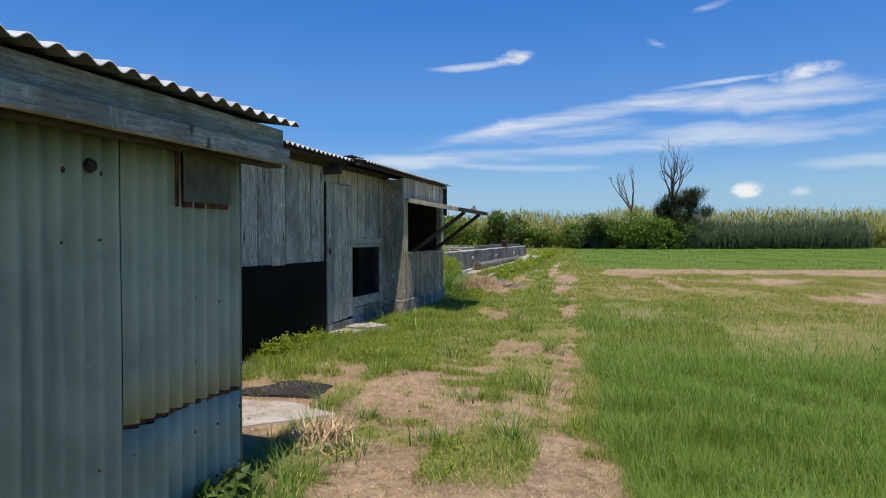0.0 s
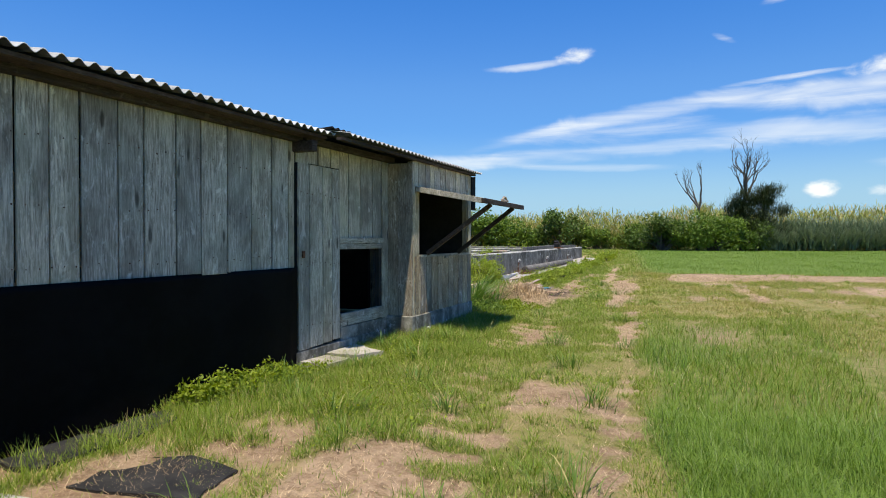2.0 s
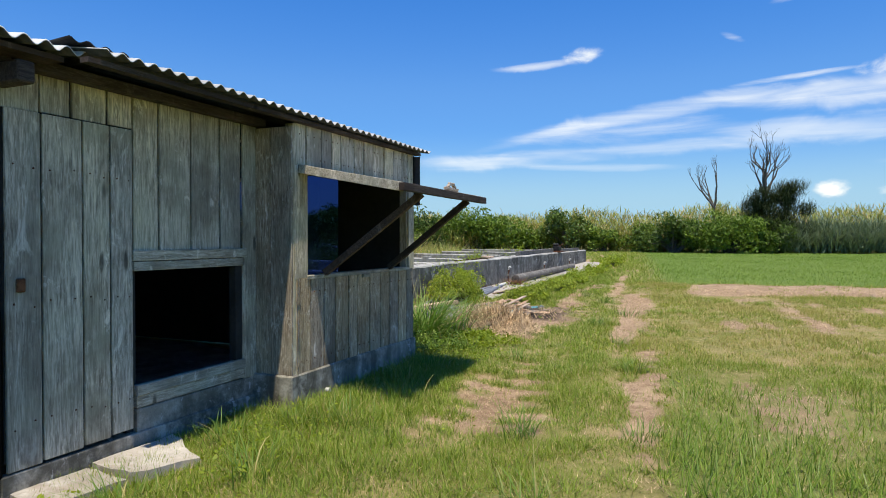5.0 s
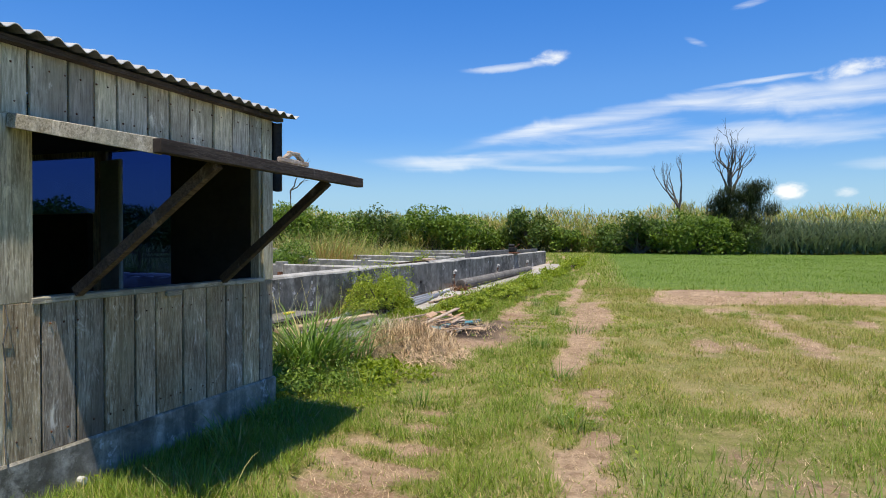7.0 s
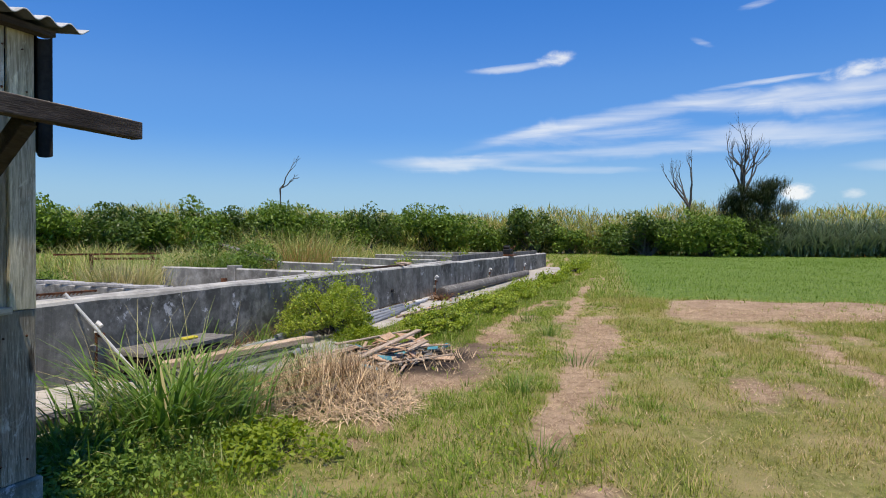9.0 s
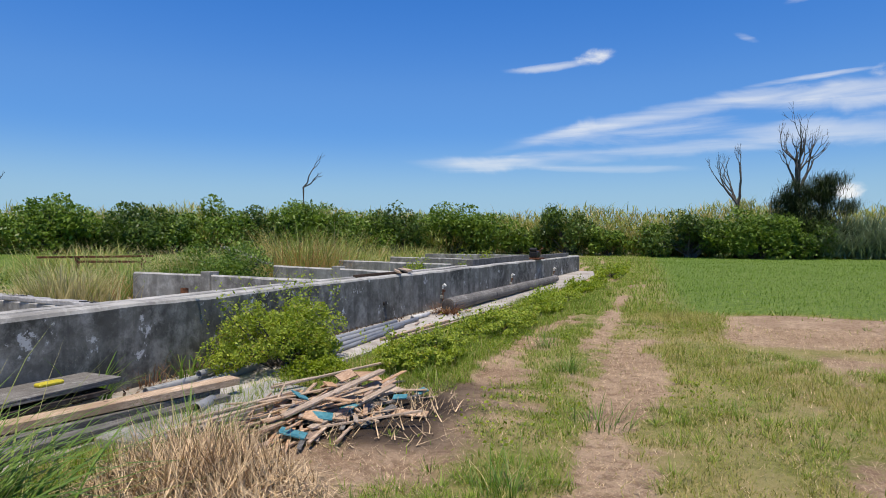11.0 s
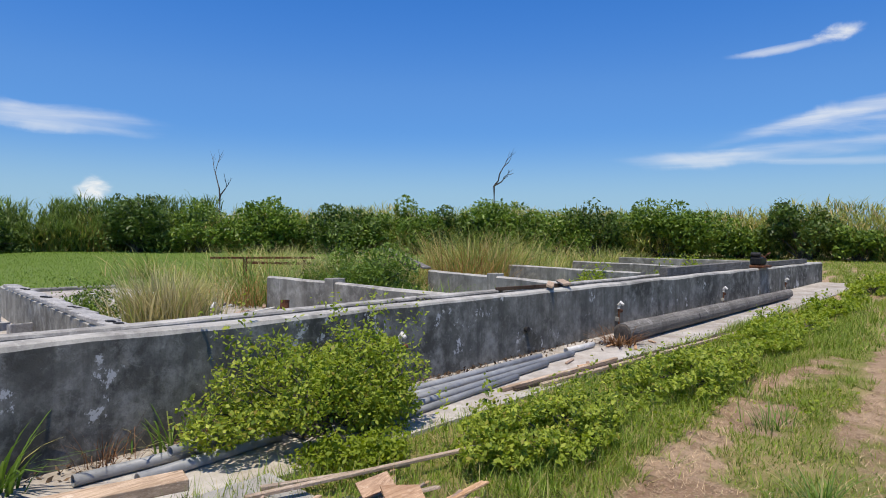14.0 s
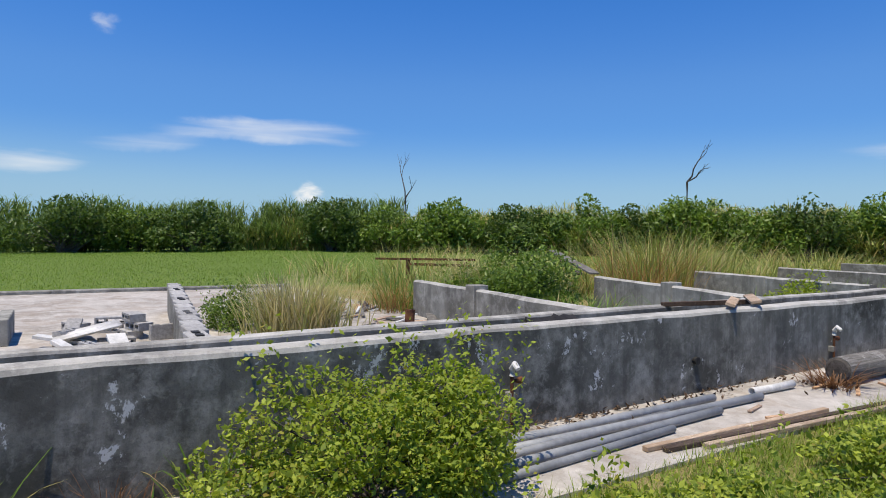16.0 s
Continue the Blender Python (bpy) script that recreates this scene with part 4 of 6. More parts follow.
def dry_stalks():
    """Dead brown canes showing between the shrubs."""
    rng = np.random.RandomState(29)
    P = []
    for i in range(2, 11):
        a, b = np.array(HEDGE[i]), np.array(HEDGE[i + 1])
        d = (b - a) / np.linalg.norm(b - a)
        n = int(np.linalg.norm(b - a) * 34)
        q = a + (b - a) * rng.uniform(0, 1, n)[:, None] - np.array([d[1], -d[0]]) * rng.uniform(-0.6, 0.5, n)[:, None]
        P.append(q[rng.uniform(0, 1, n) < smooth(-0.3, 0.6, wave(q[:, 0], q[:, 1], 88, 0.6))])
    q = np.concatenate(P)
    n = len(q)
    V, F = blades(np.column_stack([q, ground_z(q[:, 0], q[:, 1])]), rng.uniform(0, 6.28, n), rng.uniform(1.3, 2.9, n), rng.uniform(0.02, 0.05, n), rng.uniform(0.0, 0.25, n), rng.uniform(0.0, 0.2, n), 2)
    tagged(link_mesh("dry_stalks", sheet_mesh("dry_stalks", V, F), M_REDGRASS, None), "dead brown cane stalks along the field edge", "reeds", kind="stuff")


dry_stalks()
G_FAR = "shrubs along the cane"
for x, y, rx, ry, high, leaf, n, mat, seed, text in (
    (-18.6, 54.0, 4.1, 2.0, 3.8, 0.27, 9450, M_LEAF, 1, "wide dense green shrub against the cane"),
    (-11.2, 56.2, 2.4, 2.0, 4.0, 0.26, 6210, M_LEAF_DARK, 2, "dark rounded shrub against the cane"),
    (-8.6, 56.0, 1.8, 1.3, 2.3, 0.24, 3510, M_LEAF, 3, "low green shrub against the cane"),
    (-3.4, 55.0, 2.7, 1.8, 3.1, 0.22, 6750, M_LEAF_DARK, 5, "dark bushy shrub below a dead tree"),
    (0.2, 54.6, 3.0, 2.0, 3.5, 0.22, 8775, M_LEAF, 6, "dense olive-green shrub below a dead tree"),
    (2.2, 55.6, 2.5, 1.8, 3.0, 0.22, 5670, M_LEAF_DARK, 7, "dark bushy shrub beside a casuarina"),
    (-28.0, 49.0, 2.3, 2.0, 4.2, 0.26, 7020, M_LEAF, 8, "tall rounded shrub with a dead branch above it"),
    (-33.0, 46.6, 2.5, 2.0, 4.1, 0.26, 7020, M_LEAF, 9, "tall rounded green shrub in the hedge"),
    (-24.5, 50.6, 2.7, 1.8, 3.4, 0.26, 5670, M_LEAF, 10, "vine-hung green shrub in the hedge"),
    (-37.5, 43.6, 3.3, 2.2, 3.8, 0.28, 7020, M_LEAF_DARK, 11, "dark vine-hung shrub in the hedge"),
    (-42.0, 40.8, 3.2, 2.2, 4.1, 0.3, 6210, M_LEAF, 12, "vine-hung green shrub in the hedge"),
    (-50.5, 35.5, 3.5, 2.4, 4.7, 0.3, 7560, M_LEAF_DARK, 13, "dark rounded shrub in the hedge"),
    (-55.5, 26.0, 2.7, 3.7, 4.4, 0.3, 6210, M_LEAF_DARK, 14, "dark drooping shrub in the hedge"),
    (-22.0, 51.5, 1.9, 1.5, 3.6, 0.24, 4200, M_LEAF_DARK, 16, "dark rounded shrub in the hedge"),
    (-30.6, 47.6, 1.8, 1.6, 3.5, 0.25, 4200, M_LEAF_DARK, 17, "dark shrub between taller hedge shrubs"),
    (-35.2, 44.8, 2.2, 1.6, 3.2, 0.26, 4600, M_LEAF, 18, "low vine-hung shrub in the hedge"),
    (-46.0, 38.2, 2.6, 2.0, 3.9, 0.28, 5200, M_LEAF, 19, "green rounded shrub in the hedge"),
    (-57.8, 22.0, 2.2, 2.6, 4.3, 0.28, 5200, M_LEAF, 20, "drooping green shrub in the hedge"),
    (-14.6, 55.8, 1.5, 1.3, 2.6, 0.24, 3000, M_LEAF, 21, "low green shrub against the cane"),
    (-5.6, 56.2, 1.6, 1.2, 2.4, 0.22, 3000, M_LEAF, 22, "low olive shrub against the cane"),
    (-57.5, 17.5, 2.7, 4.8, 4.6, 0.3, 7020, M_LEAF_DARK, 15, "dark drooping shrub in the hedge"),
):
    shrub(x, y, rx * (1.3 if x < -20 else 1.0), ry, high, leaf, n, mat, seed, text, lobes=34, group=G_FAR, fat=0.66, shoots=0)


def branch(bm, rng, a, d, length, r, depth, spread, rise=0.1, sides=5):
    """A bare limb that forks again and again."""
    pts, radii = [a], [r]
    for k in range(3):
        d = (d + Vector(rng.normal(0, 0.16, 3)) + Vector((0, 0, rise))).normalized()
        pts.append(pts[-1] + d * length / 3)
        radii.append(r * (1 - 0.12 * (k + 1)))
    tube(bm, pts, radii, sides)
    if depth:
        for k in range(rng.randint(2, 4)):
            nd = (d + Vector(rng.normal(0, spread, 3))).normalized()
            at = pts[-1] if k < 2 else pts[2]
            branch(bm, rng, at, nd, length * rng.uniform(0.55, 0.8), radii[-1] * 0.78, depth - 1, spread, rise, 4)


def dead_tree(x, y, first, r, depth, seed, label, limbs, spread=0.42, z=0.0, rise=0.1):
    rng = np.random.RandomState(seed)
    z0 = gz(x, y)
    ob = thing("dead_tree", label, "tree", "dead trees in the hedge", at=(x, y, z0))
    root = Vector((x, y, z0 - 0.1))
    fork = Vector((x + 0.1, y, z0 + z))
    part("trunk", tube(bmesh.new(), (root, root.lerp(fork, 0.5) + Vector((0.08, 0, 0)), fork), (r * 1.4, r * 1.15, r), 7), M_BARK, ob)
    for dx, dy, dz, ln in limbs:
        bm = bmesh.new()
        branch(bm, rng, fork, Vector((dx, dy, dz)).normalized(), ln, r * 0.8, depth, spread, rise)
        part("limb", bm, M_BARK, ob)
    return ob


dead_tree(-0.9, 55.9, 2.0, 0.12, 4, 3, "bare dead grey tree with forked limbs", ((-0.9, 0, 0.7, 1.3), (-0.3, 0, 1.0, 1.2), (0.25, 0, 1.0, 1.5)), 0.3, 3.3, rise=0.2)
dead_tree(2.4, 57.2, 2.0, 0.15, 4, 5, "bare dead grey tree standing behind shrubs", ((-0.55, 0, 0.9, 1.1), (-0.2, 0, 1.0, 1.4), (0.05, 0, 1.0, 1.9), (0.3, 0, 1.0, 1.6), (0.75, 0.1, 0.7, 1.3)), 0.34, 4.0, rise=0.22)
dead_tree(-28.2, 49.4, 1.2, 0.07, 2, 8, "dead branch rising out of a shrub", ((0.5, 0, 0.8, 1.3), (0.9, 0, 0.2, 0.9)), 0.3, 4.6)
dead_tree(-49.8, 41.6, 1.2, 0.08, 2, 11, "thin dead stem above the cane", ((-0.35, 0, 1.0, 2.0), (0.9, 0, 0.7, 1.0)), 0.28, 4.3)
dead_tree(-62.5, 12.5, 1.2, 0.07, 2, 14, "thin dead stem above the reeds", ((-0.35, 0.5, 1.0, 1.1), (0.2, -0.8, 0.7, 0.9)), 0.3, 4.9)


def casuarina(x, y, high, wide, seed):
    """A dark feathery tree, its fine drooping needles in wind-swept sprays."""
    rng = np.random.RandomState(seed)
    z0 = gz(x, y)
    ob = thing("casuarina_tree", "dark feathery tree leaning with the wind", "tree", at=(x, y, z0))
    bm = tube(bmesh.new(), (Vector((x, y, z0 - 0.1)), Vector((x + 0.1, y, z0 + high * 0.45)), Vector((x + 0.5, y, z0 + high * 0.9))), (0.14, 0.1, 0.04), 7)
    part("trunk", bm, M_BARK, ob)
    sprays = 75
    a = rng.uniform(0, 2 * np.pi, sprays)
    h = rng.uniform(0.22, 1.0, sprays)
    out = wide * rng.uniform(0.15, 1.0, sprays) * (1.1 - 0.55 * h)
    c = np.column_stack([x + 0.7 * h + np.cos(a) * out, y + np.sin(a) * out * 0.7, z0 + high * h])
    rep = np.repeat(np.arange(sprays), 110)
    n = len(rep)
    pts = c[rep] + rng.normal(0, 1, (n, 3)) * np.array([0.24, 0.22, 0.2])
    V, F = blades(pts, rng.normal(0.2, 1.2, n), rng.uniform(0.3, 0.65, n), rng.uniform(0.018, 0.035, n), rng.uniform(-0.2, 0.6, n), rng.uniform(0.2, 0.9, n), 2)
    link_mesh("crown", sheet_mesh("crown", V, F), M_NEEDLE, ob)
    bm = bmesh.new()
    for k in range(0, sprays, 3):
        p = Vector(c[k])
        root = Vector((x + 0.5 * h[k], y, z0 + high * max(0.15, h[k] - 0.2)))
        tube(bm, (root, root.lerp(p, 0.5) + Vector((0, 0, 0.1)), p), (0.04, 0.025, 0.01), 4)
    part("limb", bm, M_BARK, ob)


casuarina(1.9, 56.4, 4.3, 1.7, 2)
casuarina(3.5, 56.7, 4.7, 1.9, 3)


# low dark grassy reeds in front of the cane, by the casuarinas
def skirt():
    rng = np.random.RandomState(17)
    n = 9000
    x = rng.uniform(3.5, 17.0, n)
    y = 55.0 + 0.14 * (x - 4) + rng.uniform(0, 2.2, n)
    p = np.column_stack([x, y, ground_z(x, y) + rng.uniform(0, 1, n) ** 0.8 * np.clip(0.7 + 0.7 * (y - 55 - 0.14 * (x - 4)), 0, 1.9)])
    V, F = blades(p, rng.uniform(0, 2 * np.pi, n), rng.uniform(0.7, 1.4, n), rng.uniform(0.05, 0.09, n), rng.uniform(0.3, 0.8, n), rng.uniform(0.1, 0.4, n), 3)
    tagged(link_mesh("reed_skirt", sheet_mesh("reed_skirt", V, F), M_SILVER, None), "silvery drooping reeds edging the field", "reeds", kind="stuff")


skirt()


# ---- grass ----
def scatter(rng, x0, x1, y0, y1, count, keep):
    x, y = rng.uniform(x0, x1, count), rng.uniform(y0, y1, count)
    k = rng.uniform(0, 1, count) < keep(x, y)
    return x[k], y[k]


def off_buildings(x, y):
    """1 where the ground is open, 0 inside sheds, slabs and tanks."""
    blocked = ((x < -2.34) & (y < 3.4)) | ((x < -4.38) & (y < 10.6)) | ((x < -3.97) & (y > 10.4) & (y < 12.98)) | ((x < -5.3) & (y > 13) & (y < 37.2) & (x > -12.9)) | ((x < -5.3) & (y > 3) & (y < 22.6) & (x > -19.4))
    return np.where(blocked, 0.0, 1.0)


def lay(name, label, x, y, length, width, material, seed, bend=(0.1, 0.6), lean=(0.0, 0.35), segs=2, z=None, wind=None):
    rng = np.random.RandomState(seed)
    n = len(x)
    p = np.column_stack([x, y, (ground_z(x, y) if z is None else z) - 0.008])
    head = rng.uniform(0, 2 * np.pi, n) if wind is None else wind + rng.normal(0, 1.0, n)
    V, F = blades(p, head, length, width, rng.uniform(*bend, n), rng.uniform(*lean, n), segs)
    return tagged(link_mesh(name, sheet_mesh(name, V, F), material, None), label, "grass", kind="stuff")


def make_grass():
    rng = np.random.RandomState(77)

    def edge(x, y):
        return smooth(5.4, 3.6, x) * smooth(8.6, 6.8, y) * smooth(-1.0, 0.5, y)
    # dense field grass beside the track
    x, y = scatter(rng, -1.6, 5.5, -1.0, 8.5, 330000, lambda x, y: np.clip(lush_at(x, y) - 0.1, 0, 1) * edge(x, y))
    n = len(x)
    tall = 0.15 + 0.035 * wave(x, y, 71, 1.6) + 0.04 * wave(x, y, 73, 7.0)
    lay("field_grass", "fine dense green field grass", x, y, tall * rng.uniform(0.6, 1.5, n), rng.uniform(0.003, 0.006, n), M_FIELD, 1, (0.2, 0.8), (0.0, 0.5), 2)
    x, y = scatter(rng, -2.2, 16.0, -2.0, 13.5, 300000, lambda x, y: np.clip(lush_at(x, y) - 0.1, 0, 1) * (1 - edge(x, y)) * smooth(16.0, 10.0, x) * smooth(-2.0, 1.0, y))
    n = len(x)
    lay("field_grass", "fine dense green field grass", x, y, (0.14 + 0.04 * wave(x, y, 71, 1.6)) * rng.uniform(0.6, 1.5, n), rng.uniform(0.006, 0.011, n), M_FIELD, 2, (0.1, 0.3), (0.1, 0.6), 1)
    x, y = scatter(rng, -6.0, 34.0, 24.5, 56.0, 230000, lambda x, y: np.clip(lush_at(x, y) - 0.1, 0, 1) * np.clip(1.35 - (y - 24) / 40, 0.3, 1))
    n = len(x)
    lay("field_grass", "green grass of the far field", x, y, (0.075 + 0.02 * wave(x, y, 72, 0.7)) * rng.uniform(0.5, 1.4, n), rng.uniform(0.009, 0.02, n), M_FIELD, 3, (0.1, 0.3), (0.1, 0.6), 1)
    x, y = scatter(rng, -58.0, -19.4, 8.0, 46.0, 110000, lambda x, y: np.where((x < -19.6), 1.0, 0.0))
    n = len(x)
    lay("field_grass", "green grass of the field behind the tanks", x, y, rng.uniform(0.05, 0.11, n), rng.uniform(0.014, 0.03, n), M_FIELD, 4, (0.1, 0.3), (0.1, 0.6), 1)

    # short turf round the tracks, in patches of different height
    def turf(x, y):
        return np.clip(smooth(0.62, 0.3, bare_at(x, y) + 0.12 * wave(x, y, 15, 6.0)), 0.03, 1) * off_buildings(x, y) * np.clip(1 - lush_at(x, y), 0, 1)
    x, y = scatter(rng, -5.2, 1.2, 1.5, 14.0, 420000, turf)
    n = len(x)
    tall = np.clip(0.036 + 0.036 * (wave(x, y, 51, 2.3) + 0.5) + 0.026 * wave(x, y, 52, 7.0) + 0.06 * smooth(-2.9, -3.9, x), 0.018, 0.16)
    lay("turf", "short patchy turf along the track", x, y, tall * rng.uniform(0.5, 1.6, n), rng.uniform(0.004, 0.008, n), M_TURF, 5, (0.1, 0.4), (0.1, 0.9), 1)
    x, y = scatter(rng, -5.3, 8.0, 11.0, 27.0, 560000, lambda x, y: turf(x, y) * np.where((y < 14) & (x < 1.2), 0, 1))
    n = len(x)
    tall = np.clip(0.034 + 0.034 * (wave(x, y, 51, 2.3) + 0.5) + 0.024 * wave(x, y, 52, 7.0) + 0.05 * smooth(-3.2, -4.4, x), 0.016, 0.15)
    long_, wide = tall * rng.uniform(0.5, 1.6, n), rng.uniform(0.005, 0.010, n)
    k = x + 0.35 * wave(x, y, 56, 1.1) + rng.normal(0, 0.3, n) > track_centre(y) + 0.55
    lay("turf", "short green turf along the track", x[~k], y[~k], long_[~k], wide[~k], M_TURF, 6, (0.1, 0.4), (0.1, 0.9), 1)
    lay("turf", "short yellowing lawn beside the track", x[k], y[k], long_[k], wide[k], M_LAWN, 9, (0.1, 0.4), (0.1, 0.9), 1)
    x, y = scatter(rng, -19.0, 9.0, 25.0, 56.0, 170000, lambda x, y: turf(x, y) * np.clip(1.5 - (y - 25) / 30, 0.35, 1))
    n = len(x)
    lay("turf", "rough green turf between tanks and cane", x, y, rng.uniform(0.06, 0.2, n), rng.uniform(0.012, 0.026, n), M_TURF, 7, (0.1, 0.4), (0.1, 0.7), 1)
    # tussocks standing out of the turf
    cx, cy = scatter(rng, -4.7, 3.5, 2.2, 26.0, 15000, lambda x, y: np.clip(turf(x, y), 0, 1) * smooth(-0.5, 0.9, wave(x, y, 54, 1.3) + 0.5 * wave(x, y, 55, 5.0)) * np.where(x > -0.9, 0.45, 1.0))
    rep_ = np.repeat(np.arange(len(cx)), 26)
    n = len(rep_)
    size = rng.uniform(0.6, 1.5, len(cx))[rep_]
    x, y = cx[rep_] + rng.normal(0, 0.026, n) * size, cy[rep_] + rng.normal(0, 0.026, n) * size
    head = np.arctan2(y - cy[rep_], x - cx[rep_])
    V, F = blades(np.column_stack([x, y, ground_z(x, y) - 0.005]), head, size * rng.uniform(0.04, 0.11, n), rng.uniform(0.004, 0.008, n), rng.uniform(0.1, 0.4, n), rng.uniform(0.1, 0.9, n), 1)
    tagged(link_mesh("tussock_grass", sheet_mesh("tussock_grass", V, F), M_TURF, None), "small grass tussocks scattered through the turf", "grass", kind="stuff")
    # taller verge beside the apron
    x, y = scatter(rng, -4.3, -3.6, 18.6, 36.5, 18000, lambda x, y: smooth(-3.7, -4.0, x + 0.12 * wave(x, y, 57, 2.2)) * (0.35 + 0.65 * smooth(-0.5, 0.5, wave(x, y, 58, 2.6))))
    n = len(x)
    lay("verge_grass", "longer green grass edging the apron weeds", x, y, rng.uniform(0.07, 0.22, n), rng.uniform(0.005, 0.010, n), M_TURF, 12, (0.2, 0.7), (0.1, 0.6), 2)
    x, y = scatter(rng, -6.36, -5.6, 15.3, 23.5, 5200, lambda x, y: np.exp(-((x + 6.36) / 0.22) ** 2) * (0.3 + 0.7 * smooth(-0.3, 0.5, wave(x, y, 59, 1.9))))
    c = np.column_stack([x, y, 0.0145 * y + rng.uniform(0.006, 0.035, len(x))])
    V, F = leaves_at(c, 0.05, rng, 0.0, 0.45)
    tagged(link_mesh("dead_leaves", sheet_mesh("dead_leaves", V, F), M_LITTER, None), "dark dead leaves drifted along the wall's foot", "leaf litter", kind="stuff")
    # low leafy weeds in the turf
    x, y = scatter(rng, -4.6, -1.0, 2.5, 24.0, 60000, lambda x, y: turf(x, y) * smooth(0.1, 0.7, wave(x, y, 53, 2.0)) * (0.25 + 0.75 * smooth(-2.6, -3.6, x)))
    c = np.column_stack([x, y, ground_z(x, y) + rng.uniform(0.01, 0.09, len(x))])
    V, F = leaves_at(c, 0.035, rng, 0.1, 0.6)
    tagged(link_mesh("creeping_weeds", sheet_mesh("creeping_weeds", V, F), M_LEAF_LIME, None), "low leafy weeds creeping through the turf", "weeds", kind="stuff")
    # dead clippings on the bare tracks
    x, y = scatter(rng, -4.4, 3.0, 2.0, 24.0, 260000, lambda x, y: np.clip(bare_at(x, y) * 0.8 + 0.12, 0, 1) * off_buildings(x, y) * np.clip(1 - 1.6 * burnt_at(x, y), 0, 1) * np.clip(1 - lush_at(x, y), 0, 1))
    n = len(x)
    lay("dry_clippings", "dry straw clippings on the bare soil", x, y, rng.uniform(0.02, 0.07, n) * np.where(rng.uniform(0, 1, n) > 0.985, 3.0, 1.0), rng.uniform(0.002, 0.005, n), M_STRAW, 8, (0.0, 0.1), (0.9, 1.0), 1, ground_z(x, y) + 0.012)


make_grass()


def clump(x, y, count, length, width, seed, spread=0.12, bend=(0.2, 0.8), lean=(0.05, 0.5), z=None):
    """The blades of a clump springing from one root."""
    rng = np.random.RandomState(seed)
    z0 = gz(x, y) if z is None else z
    px, py = rng.normal(x, spread, count), rng.normal(y, spread, count)
    p = np.column_stack([px, py, np.full(count, z0 - 0.01)])
    head = np.arctan2(py - y, px - x) + rng.normal(0, 0.7, count)
    return blades(p, head, length * rng.uniform(0.5, 1.2, count), width * rng.uniform(0.7, 1.3, count), rng.uniform(*bend, count), rng.uniform(*lean, count), 4)


def tuft(name, label, x, y, count, length, width, material, seed, spread=0.12, bend=(0.2, 0.8), lean=(0.05, 0.5), group="", z=None):
    V, F = clump(x, y, count, length, width, seed, spread, bend, lean, z)
    ob = link_mesh(name, sheet_mesh(name, V, F), material, None)
    return tagged(ob, label, "grass clump", group)


G_T = "grass tufts beside the track"
rng_t = np.random.RandomState(9)
SPOTS = [(-2.29, 4.4), (-2.16, 4.8), (-2.2, 3.6), (-2.05, 3.3), (-1.5, 5.6), (-2.6, 6.4), (-2.2, 7.4), (-0.9, 6.1), (-3.0, 7.0), (-1.1, 8.0), (-2.9, 8.3), (-3.3, 9.2), (-1.6, 9.4), (-2.0, 10.6), (-3.4, 10.4), (-3.3, 11.2), (-3.6, 11.9), (-1.2, 11.0), (-3.7, 12.6), (-2.9, 13.6), (-3.6, 13.8), (-1.9, 14.8), (-2.4, 16.4), (-2.2, 18.0), (-2.8, 19.6), (-3.4, 21.0), (-1.5, 13.2), (-4.0, 13.5), (-0.9, 4.6), (-2.3, 3.3), (-2.1, 3.05), (-2.0, 3.5), (-1.85, 3.0), (-2.35, 3.75), (-1.9, 4.0), (-2.6, 5.0), (-1.4, 4.4), (-4.2, 6.85), (-4.15, 7.2), (-4.0, 7.5), (-4.2, 7.75), (-4.05, 8.1), (-3.8, 7.9), (-3.7, 8.6), (-3.6, 7.3), (-3.9, 9.7), (-4.1, 10.0), (-3.7, 10.2)]
for i, (x, y) in enumerate(SPOTS):
    tuft("grass_tuft", "green grass tuft on the trodden turf", x, y, 60, rng_t.uniform(0.16, 0.3), 0.009, M_BUNCH, 100 + i, rng_t.uniform(0.06, 0.13), group=G_T)
tuft("bunch_grass", "large arching clump of green bunch grass", -4.62, 14.5, 420, 0.78, 0.027, M_BUNCH, 1, 0.24, (0.3, 0.9), (0.05, 0.6))
tuft("seed_grass", "thin seeding grass stalks over the bunch grass", -4.7, 14.55, 60, 1.05, 0.007, M_DRYGRASS, 71, 0.3, (0.2, 0.6), (0.0, 0.4))
tuft("bunch_grass", "green bunch grass against the shed end", -4.6, 13.6, 180, 0.5, 0.014, M_BUNCH, 2, 0.25)
tuft("bunch_grass", "green and straw bunch grass on a straw heap", -4.35, 15.95, 160, 0.5, 0.010, M_BUNCH, 3, 0.12)
tuft("bunch_grass", "green grass growing at the foot of the tank wall", -6.25, 16.75, 40, 0.55, 0.02, M_BUNCH, 4, 0.07)
tuft("bunch_grass", "straw-coloured grass at the foot of the tank wall", -6.2, 17.75, 46, 0.5, 0.016, M_BUNCH, 5, 0.09)
tuft("dry_grass_clump", "tall straw-coloured grass clump in the tank", -10.8, 19.75, 1500, 0.85, 0.018, M_DRYGRASS, 6, 0.27, (0.1, 0.5), (0.0, 0.35), z=0.36)
tuft("dry_grass_clump", "straw-coloured grass clump beside a green mound", -13.0, 24.6, 700, 1.25, 0.016, M_DRYGRASS, 7, 0.55, (0.2, 0.7), z=0.35)
tuft("dry_grass_clump", "yellow-green tall grass behind the tank wall", -13.6, 23.2, 500, 1.1, 0.016, M_BUNCH, 8, 0.5, (0.2, 0.7), z=0.35)
